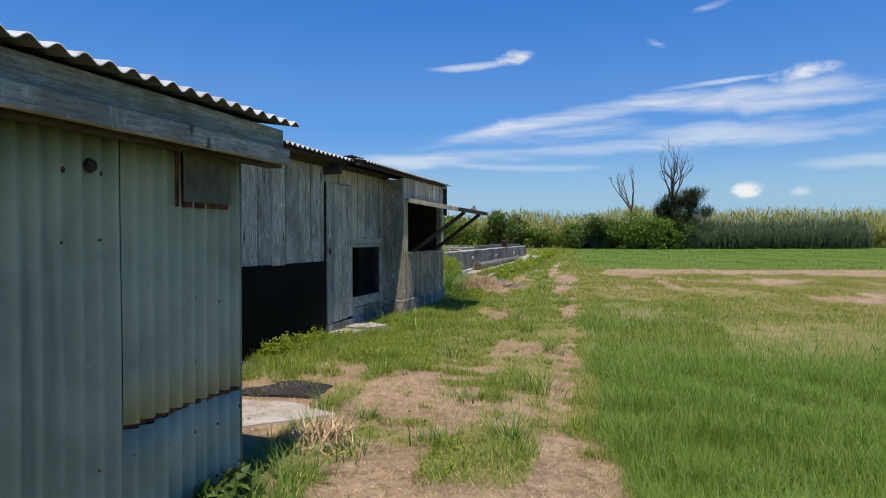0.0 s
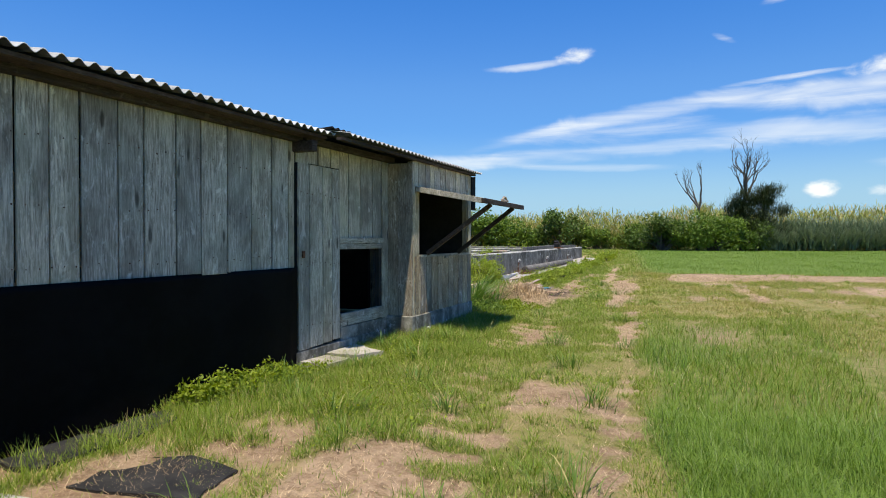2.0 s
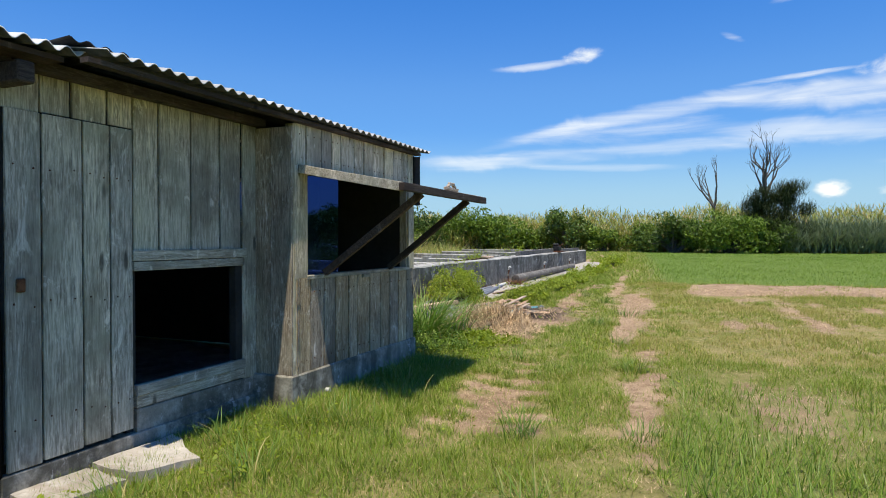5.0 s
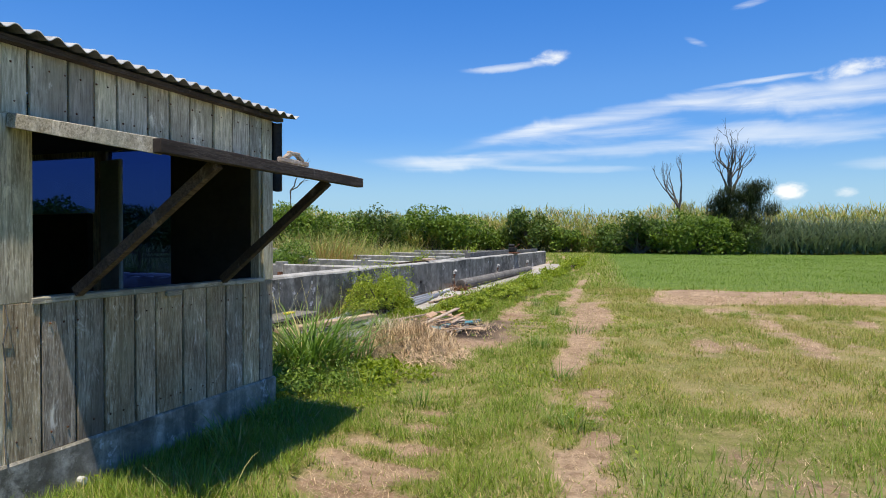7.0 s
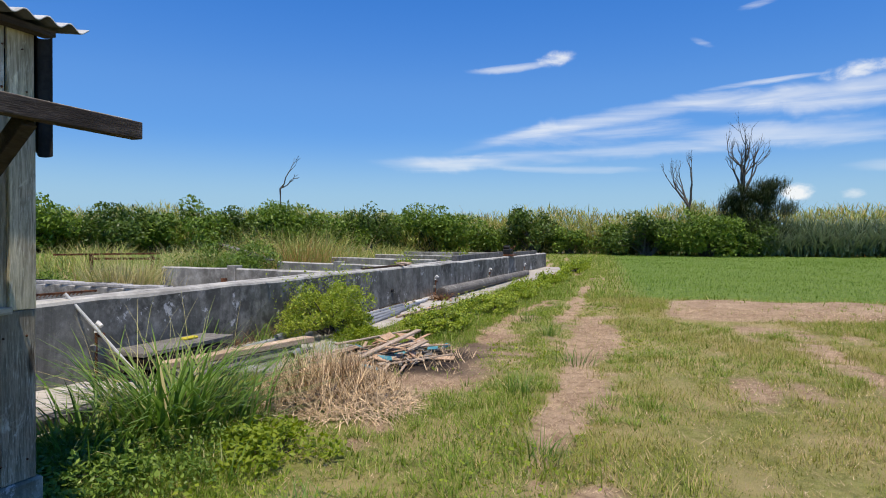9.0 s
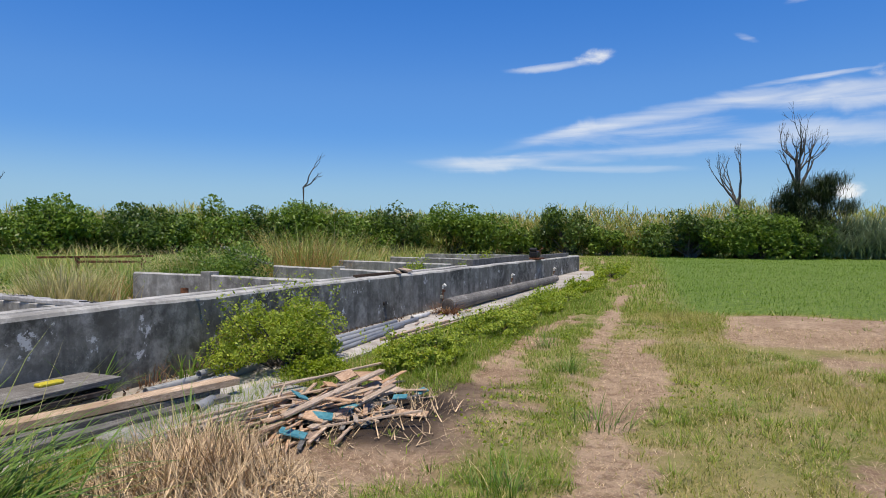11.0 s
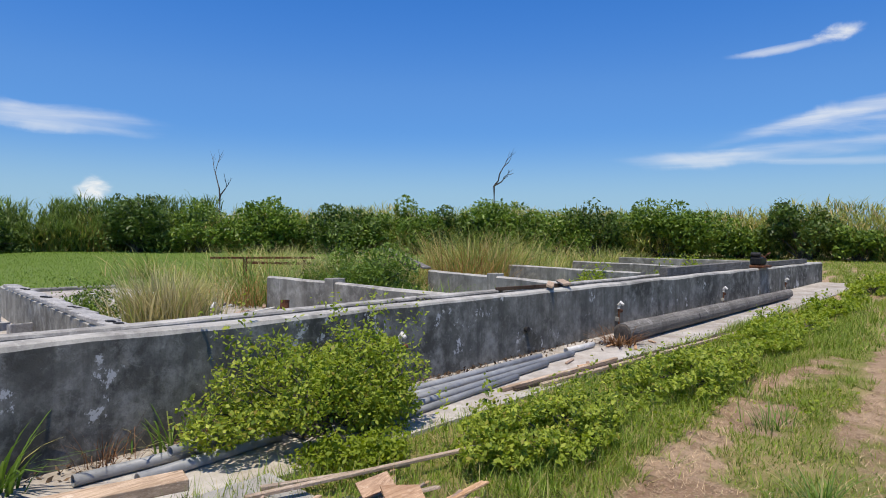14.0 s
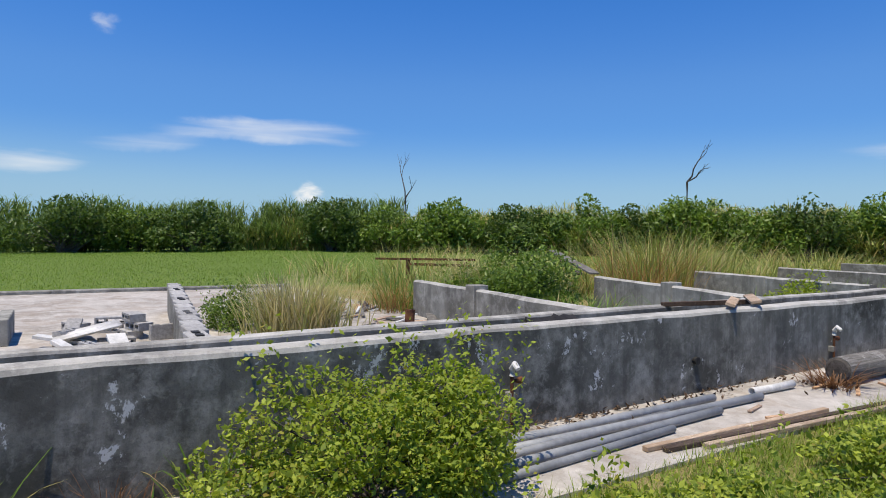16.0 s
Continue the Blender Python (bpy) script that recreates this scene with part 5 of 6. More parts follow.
tuft("reddish_grass_clump", "tall reddish dry grass behind a tank wall", -12.9, 28.6, 520, 1.5, 0.016, M_REDGRASS, 9, 0.65, (0.2, 0.7), (0.0, 0.35), z=0.35)
tuft("reed_clump", "tall arching green reeds behind the dry grass", -14.0, 30.6, 1000, 1.8, 0.026, M_CANE, 10, 0.9, (0.2, 0.7), (0.0, 0.4), z=0.4)
tuft("reddish_grass_clump", "small reddish grass clump by the tank corner", -13.3, 22.4, 300, 0.75, 0.014, M_REDGRASS, 11, 0.3, z=0.36)
TANK_WEEDS, FIELD_WEEDS = [], []
for i in range(26):
    x, y = rng_t.uniform(-12.6, -8.0), rng_t.uniform(23.5, 36.5)
    TANK_WEEDS.append(clump(x, y, 120, rng_t.uniform(0.35, 0.7), 0.02, 300 + i, 0.3, z=0.35))
for i in range(30):
    x, y = rng_t.uniform(-24, -14), rng_t.uniform(24, 46)
    FIELD_WEEDS.append(clump(x, y, 170, rng_t.uniform(0.6, 1.4), 0.03, 400 + i, 0.6))


def joined(name, label, clumps, material):
    at, V, F = 0, [], []
    for v, f in clumps:
        V.append(v)
        F.append(f + at)
        at += len(v)
    tagged(link_mesh(name, sheet_mesh(name, np.concatenate(V), np.concatenate(F)), material, None), label, "weeds", kind="stuff")


joined("tank_weeds", "rough weeds growing on the tank floors", TANK_WEEDS, M_BUNCH)
joined("field_weeds", "rough tall weeds behind the tanks", FIELD_WEEDS, M_CANE)

shrub(-5.76, 18.62, 0.56, 1.05, 0.88, 0.037, 19000, M_BUSH, 31, "bushy bright green weed against the tank wall", "bush", 60, 0.6, fat=0.48, shoots=40)
shrub(-4.4, 19.5, 0.52, 0.95, 0.36, 0.042, 8400, M_BUSH, 32, "low bright green weeds edging the apron", "weed_patch", 40, 0.55, fat=0.4, shoots=30)
shrub(-4.4, 21.9, 0.52, 1.8, 0.34, 0.045, 8400, M_BUSH, 33, "low bright green weeds edging the apron", "weed_patch", 40, 0.55, fat=0.4, shoots=30)
shrub(-4.5, 25.2, 0.5, 2.4, 0.34, 0.055, 6300, M_BUSH, 34, "low bright green weeds edging the apron", "weed_patch", 40, 0.55, fat=0.4, shoots=30)
shrub(-4.6, 29.0, 0.38, 2.8, 0.3, 0.07, 4000, M_LEAF_LIME, 35, "low green weeds edging the apron", "weed_patch", 40, 0.55, fat=0.4, shoots=30)
shrub(-4.8, 34.5, 0.45, 3.0, 0.34, 0.09, 3000, M_LEAF_LIME, 36, "low green weeds edging the apron", "weed_patch", 40, 0.55, fat=0.4, shoots=30)
shrub(-4.1, 7.6, 0.2, 0.85, 0.22, 0.045, 2000, M_LEAF_LIME, 37, "low leafy weeds under the shade cloth", "weed_patch", 12, 0.5)
shrub(-4.2, 6.9, 0.14, 0.4, 0.2, 0.045, 800, M_LEAF_LIME, 38, "low leafy weeds under the shade cloth", "weed_patch", 8, 0.5)
shrub(-4.25, 13.8, 0.6, 0.7, 0.24, 0.042, 5200, M_LEAF, 39, "low leafy weeds beside the shed end", "weed_patch", 10, 0.5)
shrub(-3.6, 14.3, 0.5, 0.4, 0.18, 0.05, 1500, M_LEAF_LIME, 40, "low leafy weeds on the turf", "weed_patch", 10, 0.5)
shrub(-5.15, 18.45, 0.34, 0.4, 0.2, 0.04, 2200, M_LEAF_LIME, 41, "low green weeds on the apron", "weed_patch", 9, 0.5)
shrub(-12.2, 19.3, 0.55, 0.5, 0.8, 0.05, 4200, M_LEAF, 42, "leafy green bush growing in the tank", "bush", 10, 0.5)
shrub(-12.1, 24.2, 1.7, 1.2, 1.5, 0.09, 11000, M_LEAF, 43, "feathery green bush mounded over the tank wall", "bush", 30, 0.4, fat=0.6, shoots=20)
shrub(-8.4, 27.6, 0.6, 0.8, 0.75, 0.07, 2000, M_LEAF_LIME, 44, "green bush growing in a far tank", "bush", 9, 0.5)
shrub(-8.2, 31.0, 0.6, 1.0, 0.85, 0.08, 1800, M_LEAF_LIME, 45, "green bush growing in a far tank", "bush", 9, 0.5)
for i, (x, y) in enumerate(((-2.24, 2.28), (-2.22, 2.86), (-2.2, 3.1))):
    shrub(x, y, 0.13, 0.16, 0.17 + 0.02 * i, 0.11, 60, M_LEAF_DARK, 50 + i, "broad-leaved plant at the foot of the tin wall", "broadleaf_weed", 5, 0.45, group="broad-leaved weeds by the tin shed", shoots=0)

# ---- things round the sheds ----
def flat_slab(name, label, category, pts, thick, material, z=None, kind=""):
    """A broken slab or mat with the given outline, lying on the ground."""
    bm = bmesh.new()
    cx, cy = sum(p[0] for p in pts) / len(pts), sum(p[1] for p in pts) / len(pts)
    z0 = (gz(cx, cy) if z is None else z)
    ring = []
    for i, p in enumerate(pts):
        q = pts[(i + 1) % len(pts)]
        for k in range(4):
            t = k / 4
            ring.append((p[0] + (q[0] - p[0]) * t + random.uniform(-0.02, 0.02), p[1] + (q[1] - p[1]) * t + random.uniform(-0.02, 0.02)))
    top = [bm.verts.new((x, y, z0 + thick + random.uniform(-0.004, 0.004))) for x, y in ring]
    low = [bm.verts.new((x, y, z0 - 0.05)) for x, y in ring]
    bm.faces.new(top)
    for i in range(len(ring)):
        j = (i + 1) % len(ring)
        bm.faces.new((top[i], low[i], low[j], top[j]))
    ob = part(name, bm, material, None)
    return tagged(ob, label, category, kind=kind)


flat_slab("concrete_slab", "pale worn concrete slab beside the tin shed", "slab", ((-4.3, 3.6), (-2.9, 4.2), (-2.4, 4.75), (-2.95, 4.98), (-4.35, 4.8)), 0.014, M_SLAB)
flat_slab("rubber_mat", "black rubber mat lying along the shade cloth", "mat", ((-4.34, 5.1), (-3.98, 5.12), (-3.95, 5.72), (-4.33, 5.76)), 0.03, M_RUBBER)
flat_slab("rubber_mat", "black rubber mat lying along the shade cloth", "mat", ((-4.33, 5.82), (-3.95, 5.78), (-4.02, 6.3), (-4.32, 6.55)), 0.034, M_RUBBER)
flat_slab("rubber_mat", "torn black rubber mat lying in the yard", "mat", ((-3.6, 5.05), (-2.8, 5.2), (-2.9, 5.66), (-3.35, 5.78), (-3.68, 5.5)), 0.012, M_RUBBER)
flat_slab("door_step", "pale cracked concrete step before the shed door", "step", ((-4.37, 8.42), (-4.0, 8.42), (-3.95, 8.85), (-4.36, 8.9)), 0.07, M_SLAB)
flat_slab("door_step", "pale cracked concrete step before the shed door", "step", ((-4.34, 8.92), (-3.95, 8.88), (-3.78, 9.25), (-4.33, 9.6)), 0.06, M_SLAB)

# bits on the shed wall
grip = bmesh.new()
beam(grip, (-3.05, 11.66, 2.075), (-3.05, 11.98, 2.075), 0.03, 0.03, 0.006)
beam(grip, (-3.05, 11.72, 2.085), (-3.05, 11.78, 2.12), 0.03, 0.03, 0.006)
beam(grip, (-3.05, 11.92, 2.085), (-3.05, 11.86, 2.12), 0.03, 0.03, 0.006)
beam(grip, (-3.05, 11.76, 2.125), (-3.05, 11.88, 2.125), 0.03, 0.025, 0.006)
part("handle", grip, M_LUMBER, awning, "pale wooden grip on the flap")
part("gable_flashing", corrugated(-4.75, -3.93, 2.02, 2.60, 0.12, 0.012, 0.004, lambda u, v, h: Vector((u, 12.97 + h, v + 0.03 * math.sin(u * 21))), 2, 8), M_RUBBER, shed, "black torn sheet hanging from the gable")
part("latch_block", one_block(RX + 0.004, RX + 0.03, 11.72, 11.86, 1.20, 1.24, bevel=0.004), M_WOOD_H, window)
part("pipe_stub", tube(bmesh.new(), ((RX + 0.0, 11.05, 0.2), (RX + 0.06, 11.05, 0.2)), 0.022, 10), M_WHITE, shed, "white pipe stub in the footing")
part("door_handle", one_block(WX + 0.026, WX + 0.045, 8.47, 8.52, 1.28, 1.36, bevel=0.006), M_RUST, door, "rusty door latch")
part("cord", tube(bmesh.new(), [(RX + 0.012 + 0.012 * math.sin(k * 1.7), 10.63 + 0.01 * math.sin(k * 2.3), 1.25 - 0.1 * k) for k in range(9)], 0.004, 5), M_LOG, shed, "frayed grey cord")
part("spare_roof_sheet", corrugated(8.55, 8.95, -4.6, -4.02, 0.12, 0.012, 0.006, lambda u, v, h: Vector((v, u, 2.70 + 0.06 * (v + 4.3) + h)), 1, 8), M_RUBBER, shed, "dark loose roofing sheet lapped over the joint")


# ---- things along the tank wall ----
def az_(y):
    """Height of the apron's top."""
    return 0.0145 * y


def pole():
    z = az_(27) + 0.13
    ob = thing("wooden_pole", "long weathered grey timber pole lying along the tank", "pole", at=(-5.85, 27, z - 0.13))
    n = 14
    pts = [(-5.88 + 0.06 * k / n, 23.5 + 7.6 * k / n, az_(23.5 + 7.6 * k / n) + 0.13 - 0.02 * k / n) for k in range(n + 1)]
    part("shaft", tube(bmesh.new(), pts, [0.13 - 0.035 * k / n + random.uniform(-0.004, 0.004) for k in range(n + 1)], 14), M_LOG, ob, smooth=False)
    part("butt_end", tube(bmesh.new(), ((-5.88, 23.485, az_(23.5) + 0.13), (-5.88, 23.499, az_(23.5) + 0.13)), (0.1, 0.12), 14), M_BARK, ob, "rotten dark butt end")


pole()
tuft("dry_plant", "withered brown weed at the foot of the tank wall", -6.2, 17.3, 60, 0.3, 0.006, M_LITTERGRASS, 63, 0.08, (0.1, 0.7), (0.0, 0.6), z=az_(17.3), group="withered weeds along the wall")
tuft("dry_plant", "withered brown weed at the foot of the tank wall", -6.2, 19.6, 60, 0.37, 0.006, M_LITTERGRASS, 66, 0.08, (0.1, 0.7), (0.0, 0.6), z=az_(19.6), group="withered weeds along the wall")
tuft("dry_plant", "withered brown weed at the foot of the tank wall", -6.22, 18.0, 60, 0.32, 0.006, M_LITTERGRASS, 65, 0.08, (0.1, 0.7), (0.0, 0.6), z=az_(18.0), group="withered weeds along the wall")
tuft("dry_plant", "withered brown weed at the foot of the tank wall", -6.18, 16.4, 60, 0.27, 0.006, M_LITTERGRASS, 64, 0.08, (0.1, 0.7), (0.0, 0.6), z=az_(16.4), group="withered weeds along the wall")
tuft("dry_plant", "withered rusty plant at the pole's butt", -5.84, 23.38, 170, 0.3, 0.014, M_LITTERGRASS, 61, 0.09, (0.4, 1.0), (0.2, 0.8), z=az_(23.4))


def pipe(a, b, r, label, group, mat=None, hollow=True):
    ob = part("pipe", tube(bmesh.new(), (Vector(a), Vector(a).lerp(Vector(b), 0.5) + Vector((0, 0, -0.004)), Vector(b)), r, 12, cap=not hollow), mat or M_PVC, None, smooth=True)
    if hollow:
        mod = ob.modifiers.new("wall", "SOLIDIFY")
        mod.thickness, mod.offset = 0.004, -1
    ob["label"] = label
    return tagged(ob, label, "pipe", group)


G_P = "grey plastic pipes on the apron"
for i, (xa, ya, xb, yb, r) in enumerate(((-6.06, 18.9, -6.08, 21.9, 0.034), (-5.92, 18.7, -5.9, 22.3, 0.034), (-5.78, 18.8, -5.97, 21.2, 0.028), (-5.64, 18.6, -5.8, 21.6, 0.034), (-5.5, 18.7, -5.68, 20.9, 0.028))):
    pipe((xa, ya, az_(ya) + r + 0.002), (xb, yb, az_(yb) + r + 0.002), r, "long grey plastic pipe lying on the apron", G_P)
for i, (xa, ya, xb, yb, r, up) in enumerate(((-5.98, 17.05, -5.96, 18.4, 0.036, 0), (-5.72, 17.3, -5.82, 18.3, 0.038, 0), (-5.86, 17.55, -6.0, 18.6, 0.032, 0.07), (-6.12, 17.9, -6.1, 18.8, 0.032, 0))):
    pipe((xa, ya, az_(ya) + r + 0.002 + up), (xb, yb, az_(yb) + r + 0.002 + up), r, "short cut grey plastic pipe on the apron", "short pipes by the bush")
pipe((-5.10, 16.75, az_(17) + 0.052), (-5.18, 17.02, az_(17) + 0.052), 0.05, "stubby grey pipe end on the apron", "short pipes by the bush")
pipe((-6.02, 22.35, az_(22.4) + 0.042), (-6.0, 22.95, az_(23) + 0.042), 0.035, "short white pipe beside the pole", "short pipes by the bush", M_WHITE)
pipe((-5.62, 13.95, az_(14) + 0.05), (-5.55, 14.25, az_(14) + 0.05), 0.045, "grey pipe end under a slab", "short pipes by the bush")


def board(a, b, wide, high, mat, label, group="", name="board", twist=0.0):
    ob = part(name, beam(bmesh.new(), a, b, wide, high, 0.004, twist), mat, None)
    return tagged(ob, label, name, group)


G_B = "old boards on the apron"
for xa, ya, xb, yb, z in ((-5.0, 17.55, -4.6, 19.0, 0.06), (-5.1, 17.7, -4.75, 18.5, 0.04), (-4.95, 16.5, -4.75, 17.6, 0.05), (-4.8, 16.2, -4.6, 17.4, 0.07)):
    tagged(part("batten", beam(bmesh.new(), (xa, ya, az_(ya) + z), (xb, yb, az_(yb) + z), 0.035, 0.02, 0.003), M_LUMBER, None), "thin split batten lying at the apron's edge", "batten", "battens at the apron's edge")
for i, (xa, ya, xb, yb, wd, hg, up) in enumerate(((-5.72, 15.5, -5.24, 17.35, 0.16, 0.06, 0.12), (-5.62, 15.4, -5.32, 17.2, 0.14, 0.05, 0.06), (-5.45, 15.3, -5.15, 17.15, 0.12, 0.05, 0.03))):
    board((xa, ya, az_(ya) + up + hg / 2), (xb, yb, az_(yb) + up + hg / 2), wd, hg, M_LOG if i else M_LUMBER, "long grey timber lying on the apron" if i else "long bleached timber lying on the apron", G_B)
for i, (xa, ya, xb, yb) in enumerate(((-5.42, 20.5, -5.10, 25.0), (-5.33, 20.8, -5.0, 25.3), (-5.5, 20.4, -5.4, 22.4))):
    board((xa, ya, az_(ya) + 0.02), (xb, yb, az_(yb) + 0.02), 0.05, 0.035, M_LUMBER if i else M_BROWN, "long narrow timber batten lying on the apron", G_B, "batten")
for i in range(7):
    x, y, a = random.uniform(-5.9, -5.35), random.uniform(20.5, 24.0), random.uniform(0, 3.1)
    ln = random.uniform(0.15, 0.4)
    board((x, y, az_(y) + 0.014), (x + ln * math.cos(a) * 0.6, y + ln * math.sin(a), az_(y) + 0.014), 0.035, 0.018, M_SCRAP, "small splinter of wood on the apron", "splinters on the apron", "splinter")


def board_stack():
    ob = thing("board_stack", "stack of dark old boards against the tank wall", "board stack", at=(-6.05, 16.1, az_(16)))
    z = az_(16)
    for k in range(4):
        y0, y1 = 15.45 + random.uniform(-0.1, 0.1), 16.55 + random.uniform(-0.12, 0.12)
        part("board", one_block(-6.24, -5.84 + random.uniform(-0.06, 0.05), y0, y1, z + 0.001, z + 0.045, bevel=0.004, wob=0.008), M_LOG if k % 2 else M_BROWN, ob)
        z += 0.047
        if k < 3:
            for yy in (15.7, 16.3):
                part("spacer", one_block(-6.2, -5.88, yy, yy + 0.07, z, z + 0.03), M_BROWN, ob)
            z += 0.031
    tagged(part("plastic_cap", one_block(-6.06, -5.98, 16.1, 16.3, z + 0.001, z + 0.03, bevel=0.01), M_YELLOW, None), "yellow plastic cap lying on the board stack", "cap")


board_stack()
flat_slab("stone_slab", "thick grey slab lying tilted on the apron", "slab", ((-6.25, 13.6), (-5.45, 13.75), (-5.4, 14.75), (-6.1, 15.0)), 0.09, M_SLAB, z=az_(14.2))
board((-5.35, 13.7, az_(14) + 0.05), (-5.25, 15.2, az_(15) + 0.05), 0.1, 0.08, M_LOG, "old grey timber lying beside a slab", G_B)


def rake():
    ob = thing("rake", "old rake with a white pole leaning on the tank wall", "rake", at=(-5.86, 15.39, az_(15.4)))
    head, foot = Vector((-6.40, 15.02, 1.085)), Vector((-5.86, 15.42, az_(15.4)))
    part("pole", tube(bmesh.new(), (foot, head), 0.016, 8), M_WHITE, ob, "worn white pole")
    bar = part("head_bar", beam(bmesh.new(), (-6.44, 14.75, 1.09), (-6.38, 15.35, 1.09), 0.02, 0.02), M_RUST, ob)
    for k in range(14):
        y = 14.77 + 0.043 * k
        part("tine", tube(bmesh.new(), ((-6.43, y, 1.085), (-6.5, y - 0.01, 1.09), (-6.55, y - 0.02, 1.05)), 0.005, 5), M_RUST, bar)


rake()


def standpipe(y, label):
    ob = thing("standpipe", label, "water tap", "taps on the tank wall", at=(long_x(y) + 0.13, y, az_(y)))
    x = long_x(y) + 0.13
    part("riser", tube(bmesh.new(), ((x, y, az_(y) - 0.01), (x, y, 0.72)), 0.013, 8), M_RUST, ob)
    part("elbow", tube(bmesh.new(), ((x, y, 0.70), (x, y, 0.75), (x + 0.03, y, 0.79), (x + 0.07, y, 0.76)), (0.022, 0.026, 0.026, 0.02), 10), M_WHITE, ob, "pale tap elbow")
    part("valve_wheel", tube(bmesh.new(), ((x - 0.01, y + 0.03, 0.66), (x - 0.01, y + 0.09, 0.66)), (0.012, 0.028), 8), M_RUST, ob)
    part("bracket", one_block(x - 0.05, x + 0.01, y - 0.03, y + 0.03, 0.52, 0.58, bevel=0.006), M_CONC, ob)


for y in (15.25, 19.9, 24.25, 28.6, 33.0):
    standpipe(y, "old water tap on a rusty riser by the tank wall")
tagged(part("drain_stub", tube(bmesh.new(), ((long_x(22.0) + 0.08, 22.0, 0.62), (long_x(22.0) + 0.12, 22.0, 0.62)), 0.035, 12), M_RUBBER, None), "dark drain stub in the tank wall", "drain")

# timbers, engine and rags on the walls
board((-6.35, 22.5, 1.10), (-6.75, 23.15, 1.10), 0.09, 0.03, M_LUMBER, "pale broken board lying across the tank wall", "bits on the wall", "broken_board", 0.3)
board((-6.38, 22.95, 1.105), (-6.9, 23.6, 1.105), 0.1, 0.03, M_LUMBER, "pale broken board lying across the tank wall", "bits on the wall", "broken_board", -0.2)
board((-7.5, 22.9, 0.98), (-6.7, 23.5, 1.06), 0.06, 0.05, M_BROWN, "dark stick lying across the tank walls", "bits on the wall", "stick")
board((-6.85, 27.0, 1.115), (-6.55, 30.6, 1.175), 0.16, 0.15, M_LOG, "thick grey timber lying along the tank wall", "bits on the wall", "timber")
board((-6.52, 31.9, 1.155), (-6.55, 35.6, 1.165), 0.14, 0.12, M_LOG, "thick grey timber lying along the tank wall", "bits on the wall", "timber")


def engine():
    z = cz(31.3) + 0.004
    ob = thing("engine", "small oily black engine standing on the tank wall", "engine", at=(-6.5, 31.3, z))
    part("base", one_block(-6.7, -6.3, 31.0, 31.65, z, z + 0.05, bevel=0.01), M_RUST, ob)
    part("block", one_block(-6.62, -6.38, 31.1, 31.5, z + 0.05, z + 0.24, bevel=0.03), M_ENGINE, ob)
    part("flywheel", tube(bmesh.new(), ((-6.5, 31.52, z + 0.16), (-6.5, 31.58, z + 0.16)), 0.11, 16), M_RUST, ob)
    part("tank", tube(bmesh.new(), ((-6.6, 31.15, z + 0.29), (-6.4, 31.15, z + 0.29)), 0.055, 12), M_ENGINE, ob)
    part("exhaust", tube(bmesh.new(), ((-6.42, 31.4, z + 0.2), (-6.34, 31.42, z + 0.3), (-6.32, 31.55, z + 0.33)), 0.02, 8), M_RUST, ob)


engine()


def rag():
    bm = bmesh.new()
    bmesh.ops.create_grid(bm, x_segments=14, y_segments=10, size=0.5)
    for v in bm.verts:
        x, y = v.co.x * 0.35, v.co.y * 0.62
        z = 0.945 + 0.06 * abs(noise.noise((x * 9, y * 9, 1.0))) - 0.8 * max(0.0, abs(x) - 0.08)
        v.co = Vector((-7.5 + x, 21.2 + y, z))
    tagged(part("rag", bm, M_RUBBER, None, smooth=True), "black rag draped over the inner tank wall", "rag")


rag()


# ---- scrap heap and straw ----
def scrap_heap():
    cx, cy = -4.3, 17.3
    z0 = gz(cx, cy)
    ob = thing("scrap_heap", "heap of splintered boards and plywood beside the apron", "scrap heap", at=(cx, cy, z0))
    rng = np.random.RandomState(23)
    for k in range(120):
        r = rng.uniform(0, 1) ** 0.6
        a = rng.uniform(0, 2 * math.pi)
        x, y = cx + 0.55 * r * math.cos(a), cy + 0.85 * r * math.sin(a)
        ln = rng.uniform(0.2, 1.2)
        h = 1.62 + rng.normal(0, 0.4) if k % 5 else rng.uniform(0, 3.1)
        up = 0.02 + 0.11 * (1 - r) * rng.uniform(0.1, 1.0)
        t = rng.uniform(-0.1, 0.1)
        d = Vector((math.cos(h), math.sin(h), t)) * ln / 2
        p = Vector((x, y, gz(x, y) + up + abs(d.z)))
        part("splintered_board", beam(bmesh.new(), p - d, p + d, rng.choice((0.015, 0.025, 0.035, 0.06, 0.09)), rng.uniform(0.008, 0.02), 0.002, rng.uniform(-0.35, 0.35)), (M_SCRAP, M_LUMBER, M_SCRAP, M_SCRAP, M_LUMBER, M_LOG)[rng.randint(6)], ob)
    for k in range(16):
        x, y = cx + rng.uniform(-0.45, 0.65), cy + rng.uniform(-0.8, 0.8)
        s, h = rng.uniform(0.05, 0.11), rng.uniform(0, 3.1)
        d = Vector((math.cos(h), math.sin(h), rng.uniform(-0.3, 0.3))) * s
        p = Vector((x, y, gz(x, y) + rng.uniform(0.06, 0.22)))
        part("plywood_piece", beam(bmesh.new(), p - d, p + d, s * rng.uniform(1.0, 1.7), 0.01, 0.0, rng.uniform(-0.5, 0.5)), M_BLUE if k % 3 == 0 else M_SCRAP, ob, "flaking blue plywood" if k % 3 == 0 else "torn brown plywood")
    stick = part("upright_stick", beam(bmesh.new(), (-4.25, 16.75, z0 + 0.12), (-3.98, 17.75, z0 + 0.3), 0.07, 0.02), M_LUMBER, ob)


scrap_heap()


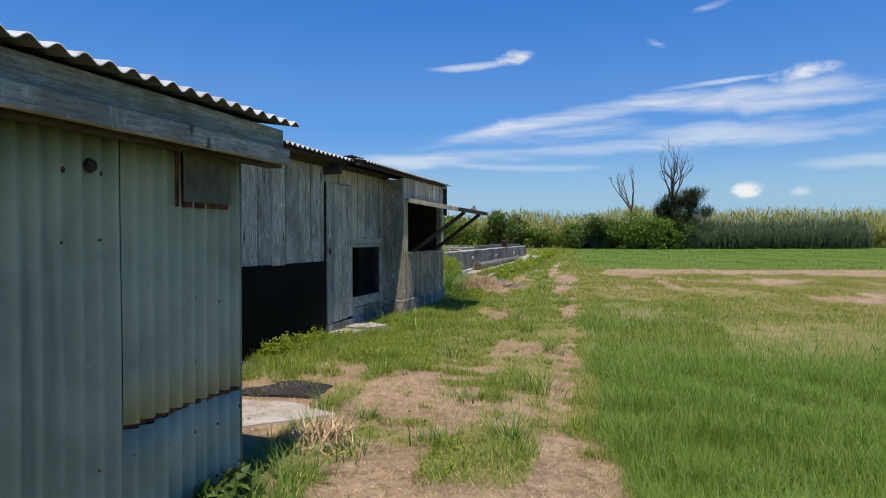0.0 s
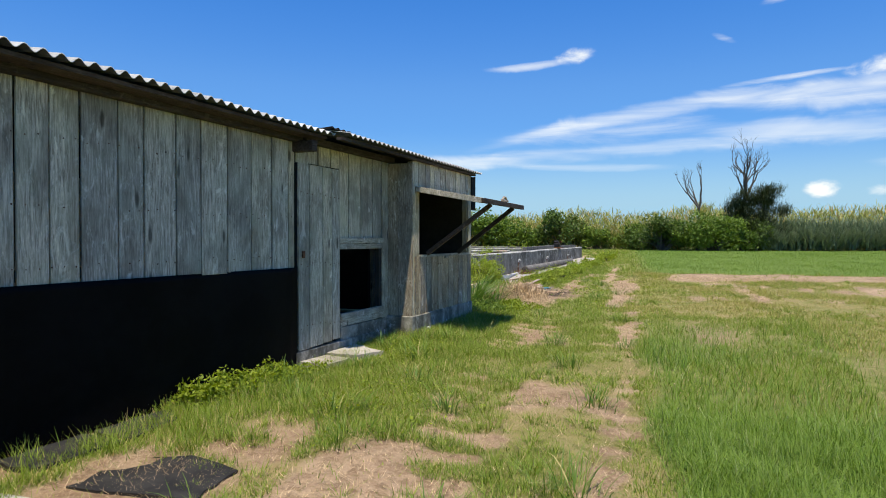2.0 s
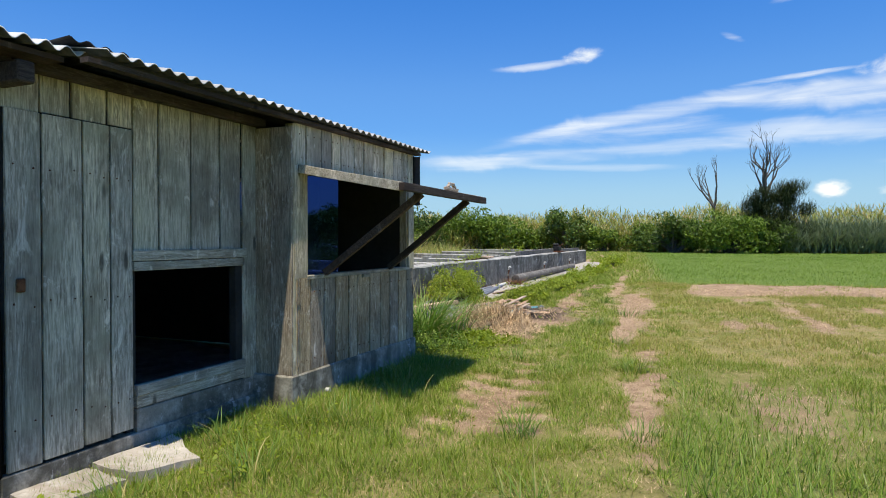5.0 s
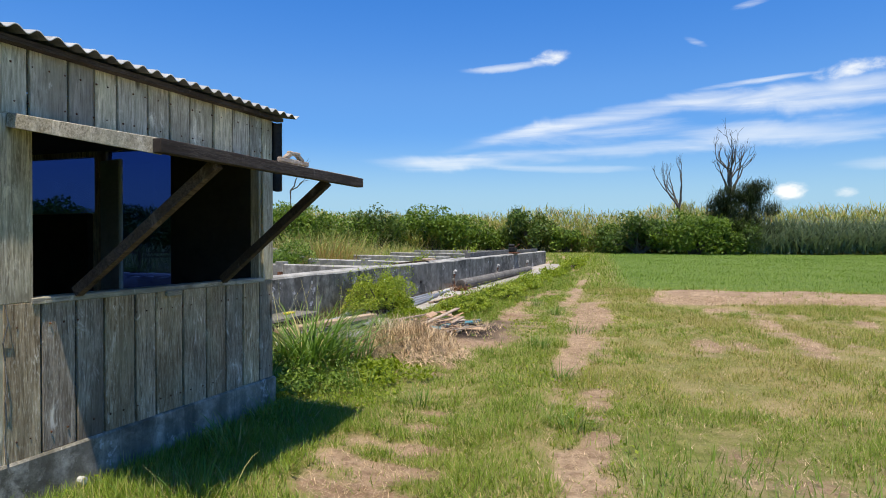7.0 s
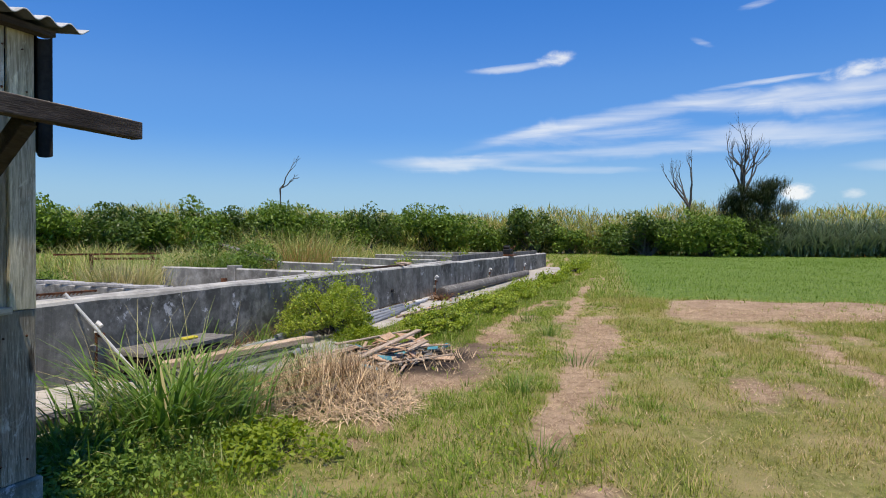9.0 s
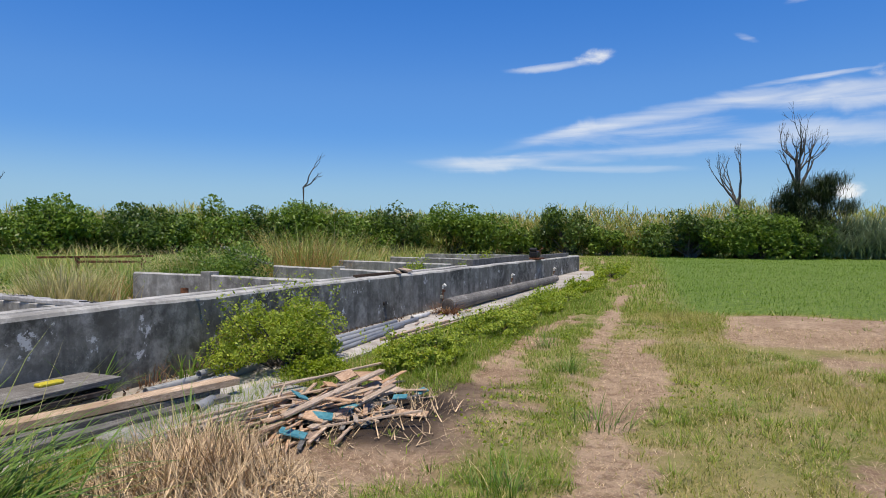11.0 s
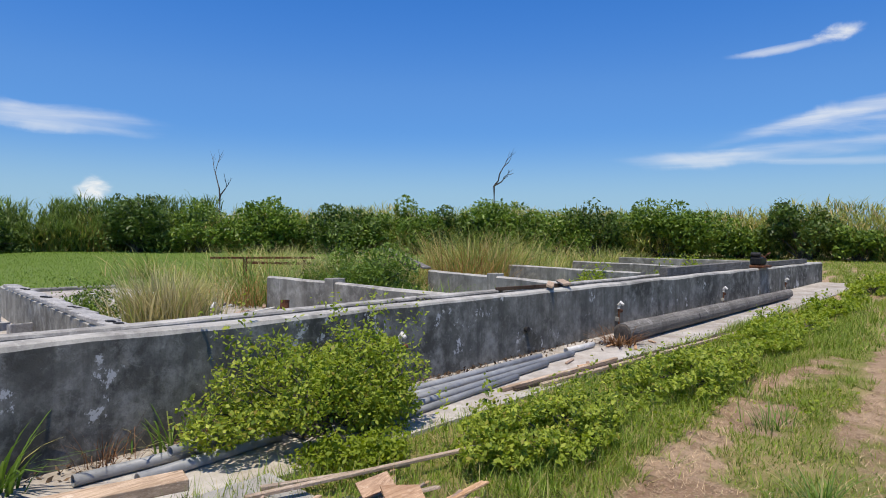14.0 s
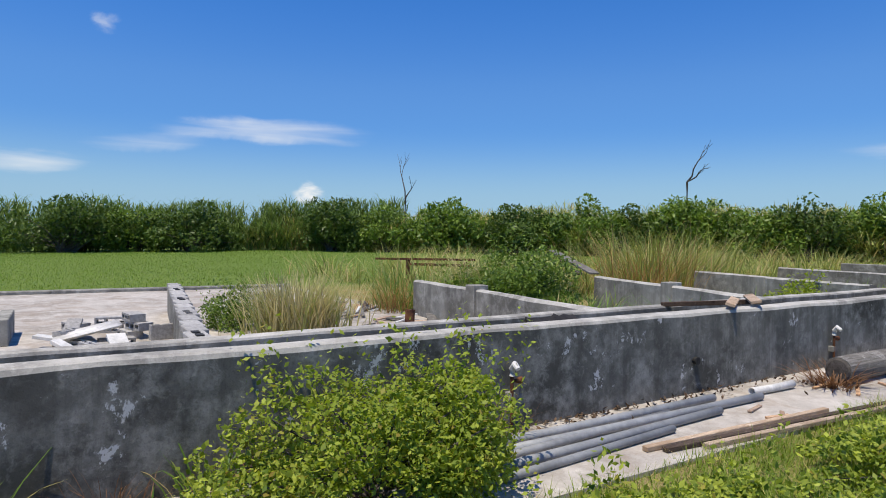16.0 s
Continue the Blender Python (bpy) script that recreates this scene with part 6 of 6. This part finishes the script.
def straw_heap(cx, cy, rx, ry, high, count, seed, label, length=0.5):
    rng = np.random.RandomState(seed)
    a, r = rng.uniform(0, 2 * np.pi, count), rng.uniform(0, 1, count) ** 0.6
    x, y = cx + rx * r * np.cos(a), cy + ry * r * np.sin(a)
    z = ground_z(x, y) + high * (1 - r ** 1.6) * rng.uniform(0.3, 1.0, count) + 0.01
    head = rng.uniform(0, 2 * np.pi, count)
    n = count
    V, F = blades(np.column_stack([x, y, z]), head, length * rng.uniform(0.4, 1.3, n), rng.uniform(0.004, 0.013, n), rng.uniform(-0.3, 0.2, n), rng.uniform(0.6, 1.0, n), 2)
    k = V[:, 2] - ground_z(V[:, 0], V[:, 1])
    far = np.hypot((V[:, 0] - cx) / rx, (V[:, 1] - cy) / ry)
    V[:, 2] -= np.clip(k - 0.01, 0, 9) * smooth(0.55, 1.25, far)
    tagged(link_mesh("straw_heap", sheet_mesh("straw_heap", V, F), M_STRAW, None), label, "straw", kind="stuff")


straw_heap(-3.9, 15.6, 0.75, 0.62, 0.19, 4200, 1, "heap of dry cut straw beside the scrap heap", 0.36)
straw_heap(-2.2, 4.1, 0.32, 0.3, 0.1, 420, 2, "small heap of dry leaves and straw", 0.2)
straw_heap(-3.85, 17.5, 0.75, 0.9, 0.03, 450, 3, "loose straw round the scrap heap", 0.16)


# ---- things inside the tanks ----
def hollow_block_mesh():
    bm = bmesh.new()
    L, W, H, t = 0.39, 0.10, 0.19, 0.026
    xs = [-L / 2, -L / 2 + t, -L / 6 - t / 2, -L / 6 + t / 2, L / 6 - t / 2, L / 6 + t / 2, L / 2 - t, L / 2]
    for y0, y1 in ((-W / 2, -W / 2 + t), (W / 2 - t, W / 2)):
        block(bm, -L / 2, L / 2, y0, y1, 0, H)
    for k in range(0, 8, 2):
        block(bm, xs[k], xs[k + 1], -W / 2 + t, W / 2 - t, 0, H)
    bmesh.ops.recalc_face_normals(bm, faces=bm.faces)
    mesh = bpy.data.meshes.new("concrete_block")
    bm.to_mesh(mesh)
    bm.free()
    mesh.materials.append(M_BLOCK)
    return mesh


BLOCK = hollow_block_mesh()


def put_block(x, y, z, rx=0, ry=0, rz=0):
    ob = new("concrete_block", BLOCK)
    ob.matrix_world = pose(x - 0.95, y + 0.05, z, rx, ry, rz)
    return tagged(ob, "grey hollow concrete block lying in the tank", "concrete block", "concrete blocks in the tank")


FZ = 0.362
for row in ((-10.95, 17.95, FZ + 0.26, 90, 0, 10), (-10.9, 18.3, FZ + 0.05, 90, 0, 100), (-10.55, 18.2, FZ, 0, 0, 100), (-10.9, 17.9, FZ + 0.05, 90, 0, 15), (-10.85, 18.0, FZ + 0.155, 90, 0, 20), (-10.3, 17.6, FZ + 0.05, 90, 0, 95), (-9.75, 17.55, FZ + 0.05, 90, 0, 5), (-11.6, 17.6, FZ + 0.05, 90, 0, 75), (-11.65, 17.65, FZ + 0.155, 90, 0, 80),
            (-9.3, 17.3, FZ, 0, 0, 20), (-10.5, 17.1, FZ, 0, 0, -35), (-9.6, 16.9, FZ + 0.05, 90, 0, 60), (-12.0, 17.3, FZ + 0.05, 90, 0, 30)):
    put_block(*row)
tagged(part("low_block_wall", one_block(-12.9, -11.7, 16.4, 16.55, FZ, FZ + 0.32, bevel=0.01), M_CONC, None), "short grey stub of block wall in the tank", "wall stub")
for i, (x0, y0, a, ln, wd) in enumerate(((-11.3, 17.15, 70, 0.7, 0.16), (-11.6, 17.3, 20, 0.6, 0.14), (-10.6, 17.65, 5, 0.5, 0.2), (-12.1, 17.2, -10, 0.6, 0.18), (-10.2, 17.2, 45, 0.5, 0.12))):
    d = Vector((math.cos(radians(a)), math.sin(radians(a)), 0)) * ln / 2
    board((x0 - d.x, y0 - d.y, FZ + 0.14 + 0.02 * i), (x0 + d.x, y0 + d.y, FZ + 0.03), wd, 0.04, M_WHITE if i % 2 == 0 else M_BLOCK, "pale broken slab piece leaning in the tank", "rubble in the tank", "rubble_piece")
tagged(part("roof_scrap", corrugated(-11.5, -10.9, 17.0, 17.7, 0.12, 0.014, 0.006, lambda u, v, h: Vector((u, v, FZ + 0.12 + 0.22 * (v - 17.0) + h)), 1, 8), M_ROOF, None, smooth=True), "broken piece of pale corrugated roofing in the tank", "roofing")
tagged(part("kerb", one_block(-19.55, -19.3, 8.0, 22.4, 0.2, 0.44, bevel=0.02), M_CONC, None), "low concrete kerb closing the tank floor", "kerb", kind="structure")
for i in range(46):
    x, y, a = -12.6 - random.gauss(0, 0.9), 21.3 + random.gauss(0, 0.7), random.uniform(0, 3.14)
    ln = random.uniform(0.1, 0.5)
    board((x, y, FZ + 0.02 + 0.002 * (i % 8)), (x + ln * math.cos(a), y + ln * math.sin(a), FZ + 0.03 + random.uniform(0, 0.12)), random.uniform(0.04, 0.16), 0.025, (M_SCRAP, M_WHITE, M_LOG)[i % 3], "broken scrap lying in the tank corner", "scrap in the tank corner", "scrap_piece")
board((-11.5, 21.3, FZ + 0.04), (-10.0, 21.0, FZ + 0.04), 0.1, 0.05, M_LUMBER, "old board lying on the tank floor", "boards in the tank", "board")
tagged(part("rusty_stub", tube(bmesh.new(), ((-9.15, 20.55, FZ), (-9.2, 20.6, 0.86)), 0.06, 10), M_RUST, None), "rusty pipe stub standing in the tank", "pipe stub")
board((-15.2, 27.9, 1.42), (-12.6, 26.85, 0.99), 0.22, 0.04, M_LOG, "grey plank leaning on the tank wall", "leaning planks", "leaning_plank")
board((-15.0, 27.75, 1.28), (-12.9, 26.7, 0.97), 0.1, 0.05, M_BROWN, "dark batten leaning on the tank wall", "leaning planks", "leaning_plank")


def rust_frame():
    x, y = -18.0, 25.2
    z = gz(x, y)
    ob = thing("steel_rack", "rusty steel rack standing in the weeds", "steel rack", at=(x, y, z))
    part("post", beam(bmesh.new(), (x, y, z - 0.05), (x, y, 1.12), 0.09, 0.09), M_RUST, ob)
    part("post", beam(bmesh.new(), (x + 1.5, y + 0.9, z - 0.05), (x + 1.5, y + 0.9, 1.1), 0.07, 0.07), M_RUST, ob)
    part("rail", beam(bmesh.new(), (x - 0.9, y - 0.55, 1.12), (x + 1.75, y + 1.05, 1.16), 0.06, 0.06), M_RUST, ob)
    part("rail", beam(bmesh.new(), (x, y, 1.0), (x + 1.7, y + 1.0, 1.0), 0.09, 0.07), M_RUST, ob)


rust_frame()
# fallen block courses and copings on the cross wall
for k in range(17):
    t = k / 17
    x, y = -7.6 - 6.6 * t, 17.98 + 0.74 * t
    cap_block = part("capping_block", one_block(x - 0.192, x + 0.192, y - 0.085, y + 0.085, 0.855, 0.9 + 0.006 * (k % 3), bevel=0.008), M_BLOCK, tank)
    for dx in (-0.09, 0.09) if k % 4 == 1 else ():
        part("core_hole", one_block(x + dx - 0.05, x + dx + 0.05, y - 0.03, y + 0.03, 0.9, 0.917), M_RUBBER, cap_block)


# nail heads and holes on the tin and the planks
def nails(name, spots, r, material, parent, label=""):
    bm = bmesh.new()
    for x, y, z in spots:
        tube(bm, ((x, y, z), (x + 0.006, y, z)), (r * random.uniform(0.7, 1.3), r * 0.6), 6)
    return tagged(part(name, bm, material, parent, label), kind="stuff")


tin_wall = [o for o in tin.children if o.name.startswith("wall")][0]
nails("nail_heads", [(TX + 0.012, y + random.uniform(-0.012, 0.012), z + random.uniform(-0.03, 0.03)) for y in np.arange(0.03, 3.4, 0.104 * 2) for z in (0.12, 0.45, 0.8, 1.15, 1.5, 1.8) if random.random() < 0.75], 0.013, M_RUST, tin_wall, "rusty nail heads")
part("knot_hole", tube(bmesh.new(), ((TX + 0.004, 2.27, 1.83), (TX + 0.02, 2.27, 1.83)), (0.035, 0.028), 9), M_RUBBER, tin_wall, "dark hole in the tin")
nails("nail_heads", [(WX + 0.001, y, z + random.uniform(-0.02, 0.02)) for y in np.arange(4.0, 8.35, 0.092) for z in (1.30, 1.72, 2.2) if random.random() < 0.8], 0.006, M_RUST, wall, "rusty nail heads")
nails("nail_heads", [(WX + 0.027, y, z + random.uniform(-0.02, 0.02)) for y in (8.46, 8.58, 8.68, 8.84, 8.95, 9.05, 9.15, 9.24) for z in (0.5, 1.2, 2.0)], 0.006, M_RUST, door, "rusty nail heads")
nails("nail_heads", [(RX + 0.001, y + random.uniform(-0.02, 0.02), z) for y in np.arange(10.68, 12.9, 0.1) for z in (0.52, 1.12, 2.3, 2.5) if random.random() < 0.8], 0.006, M_RUST, wall, "rusty nail heads")
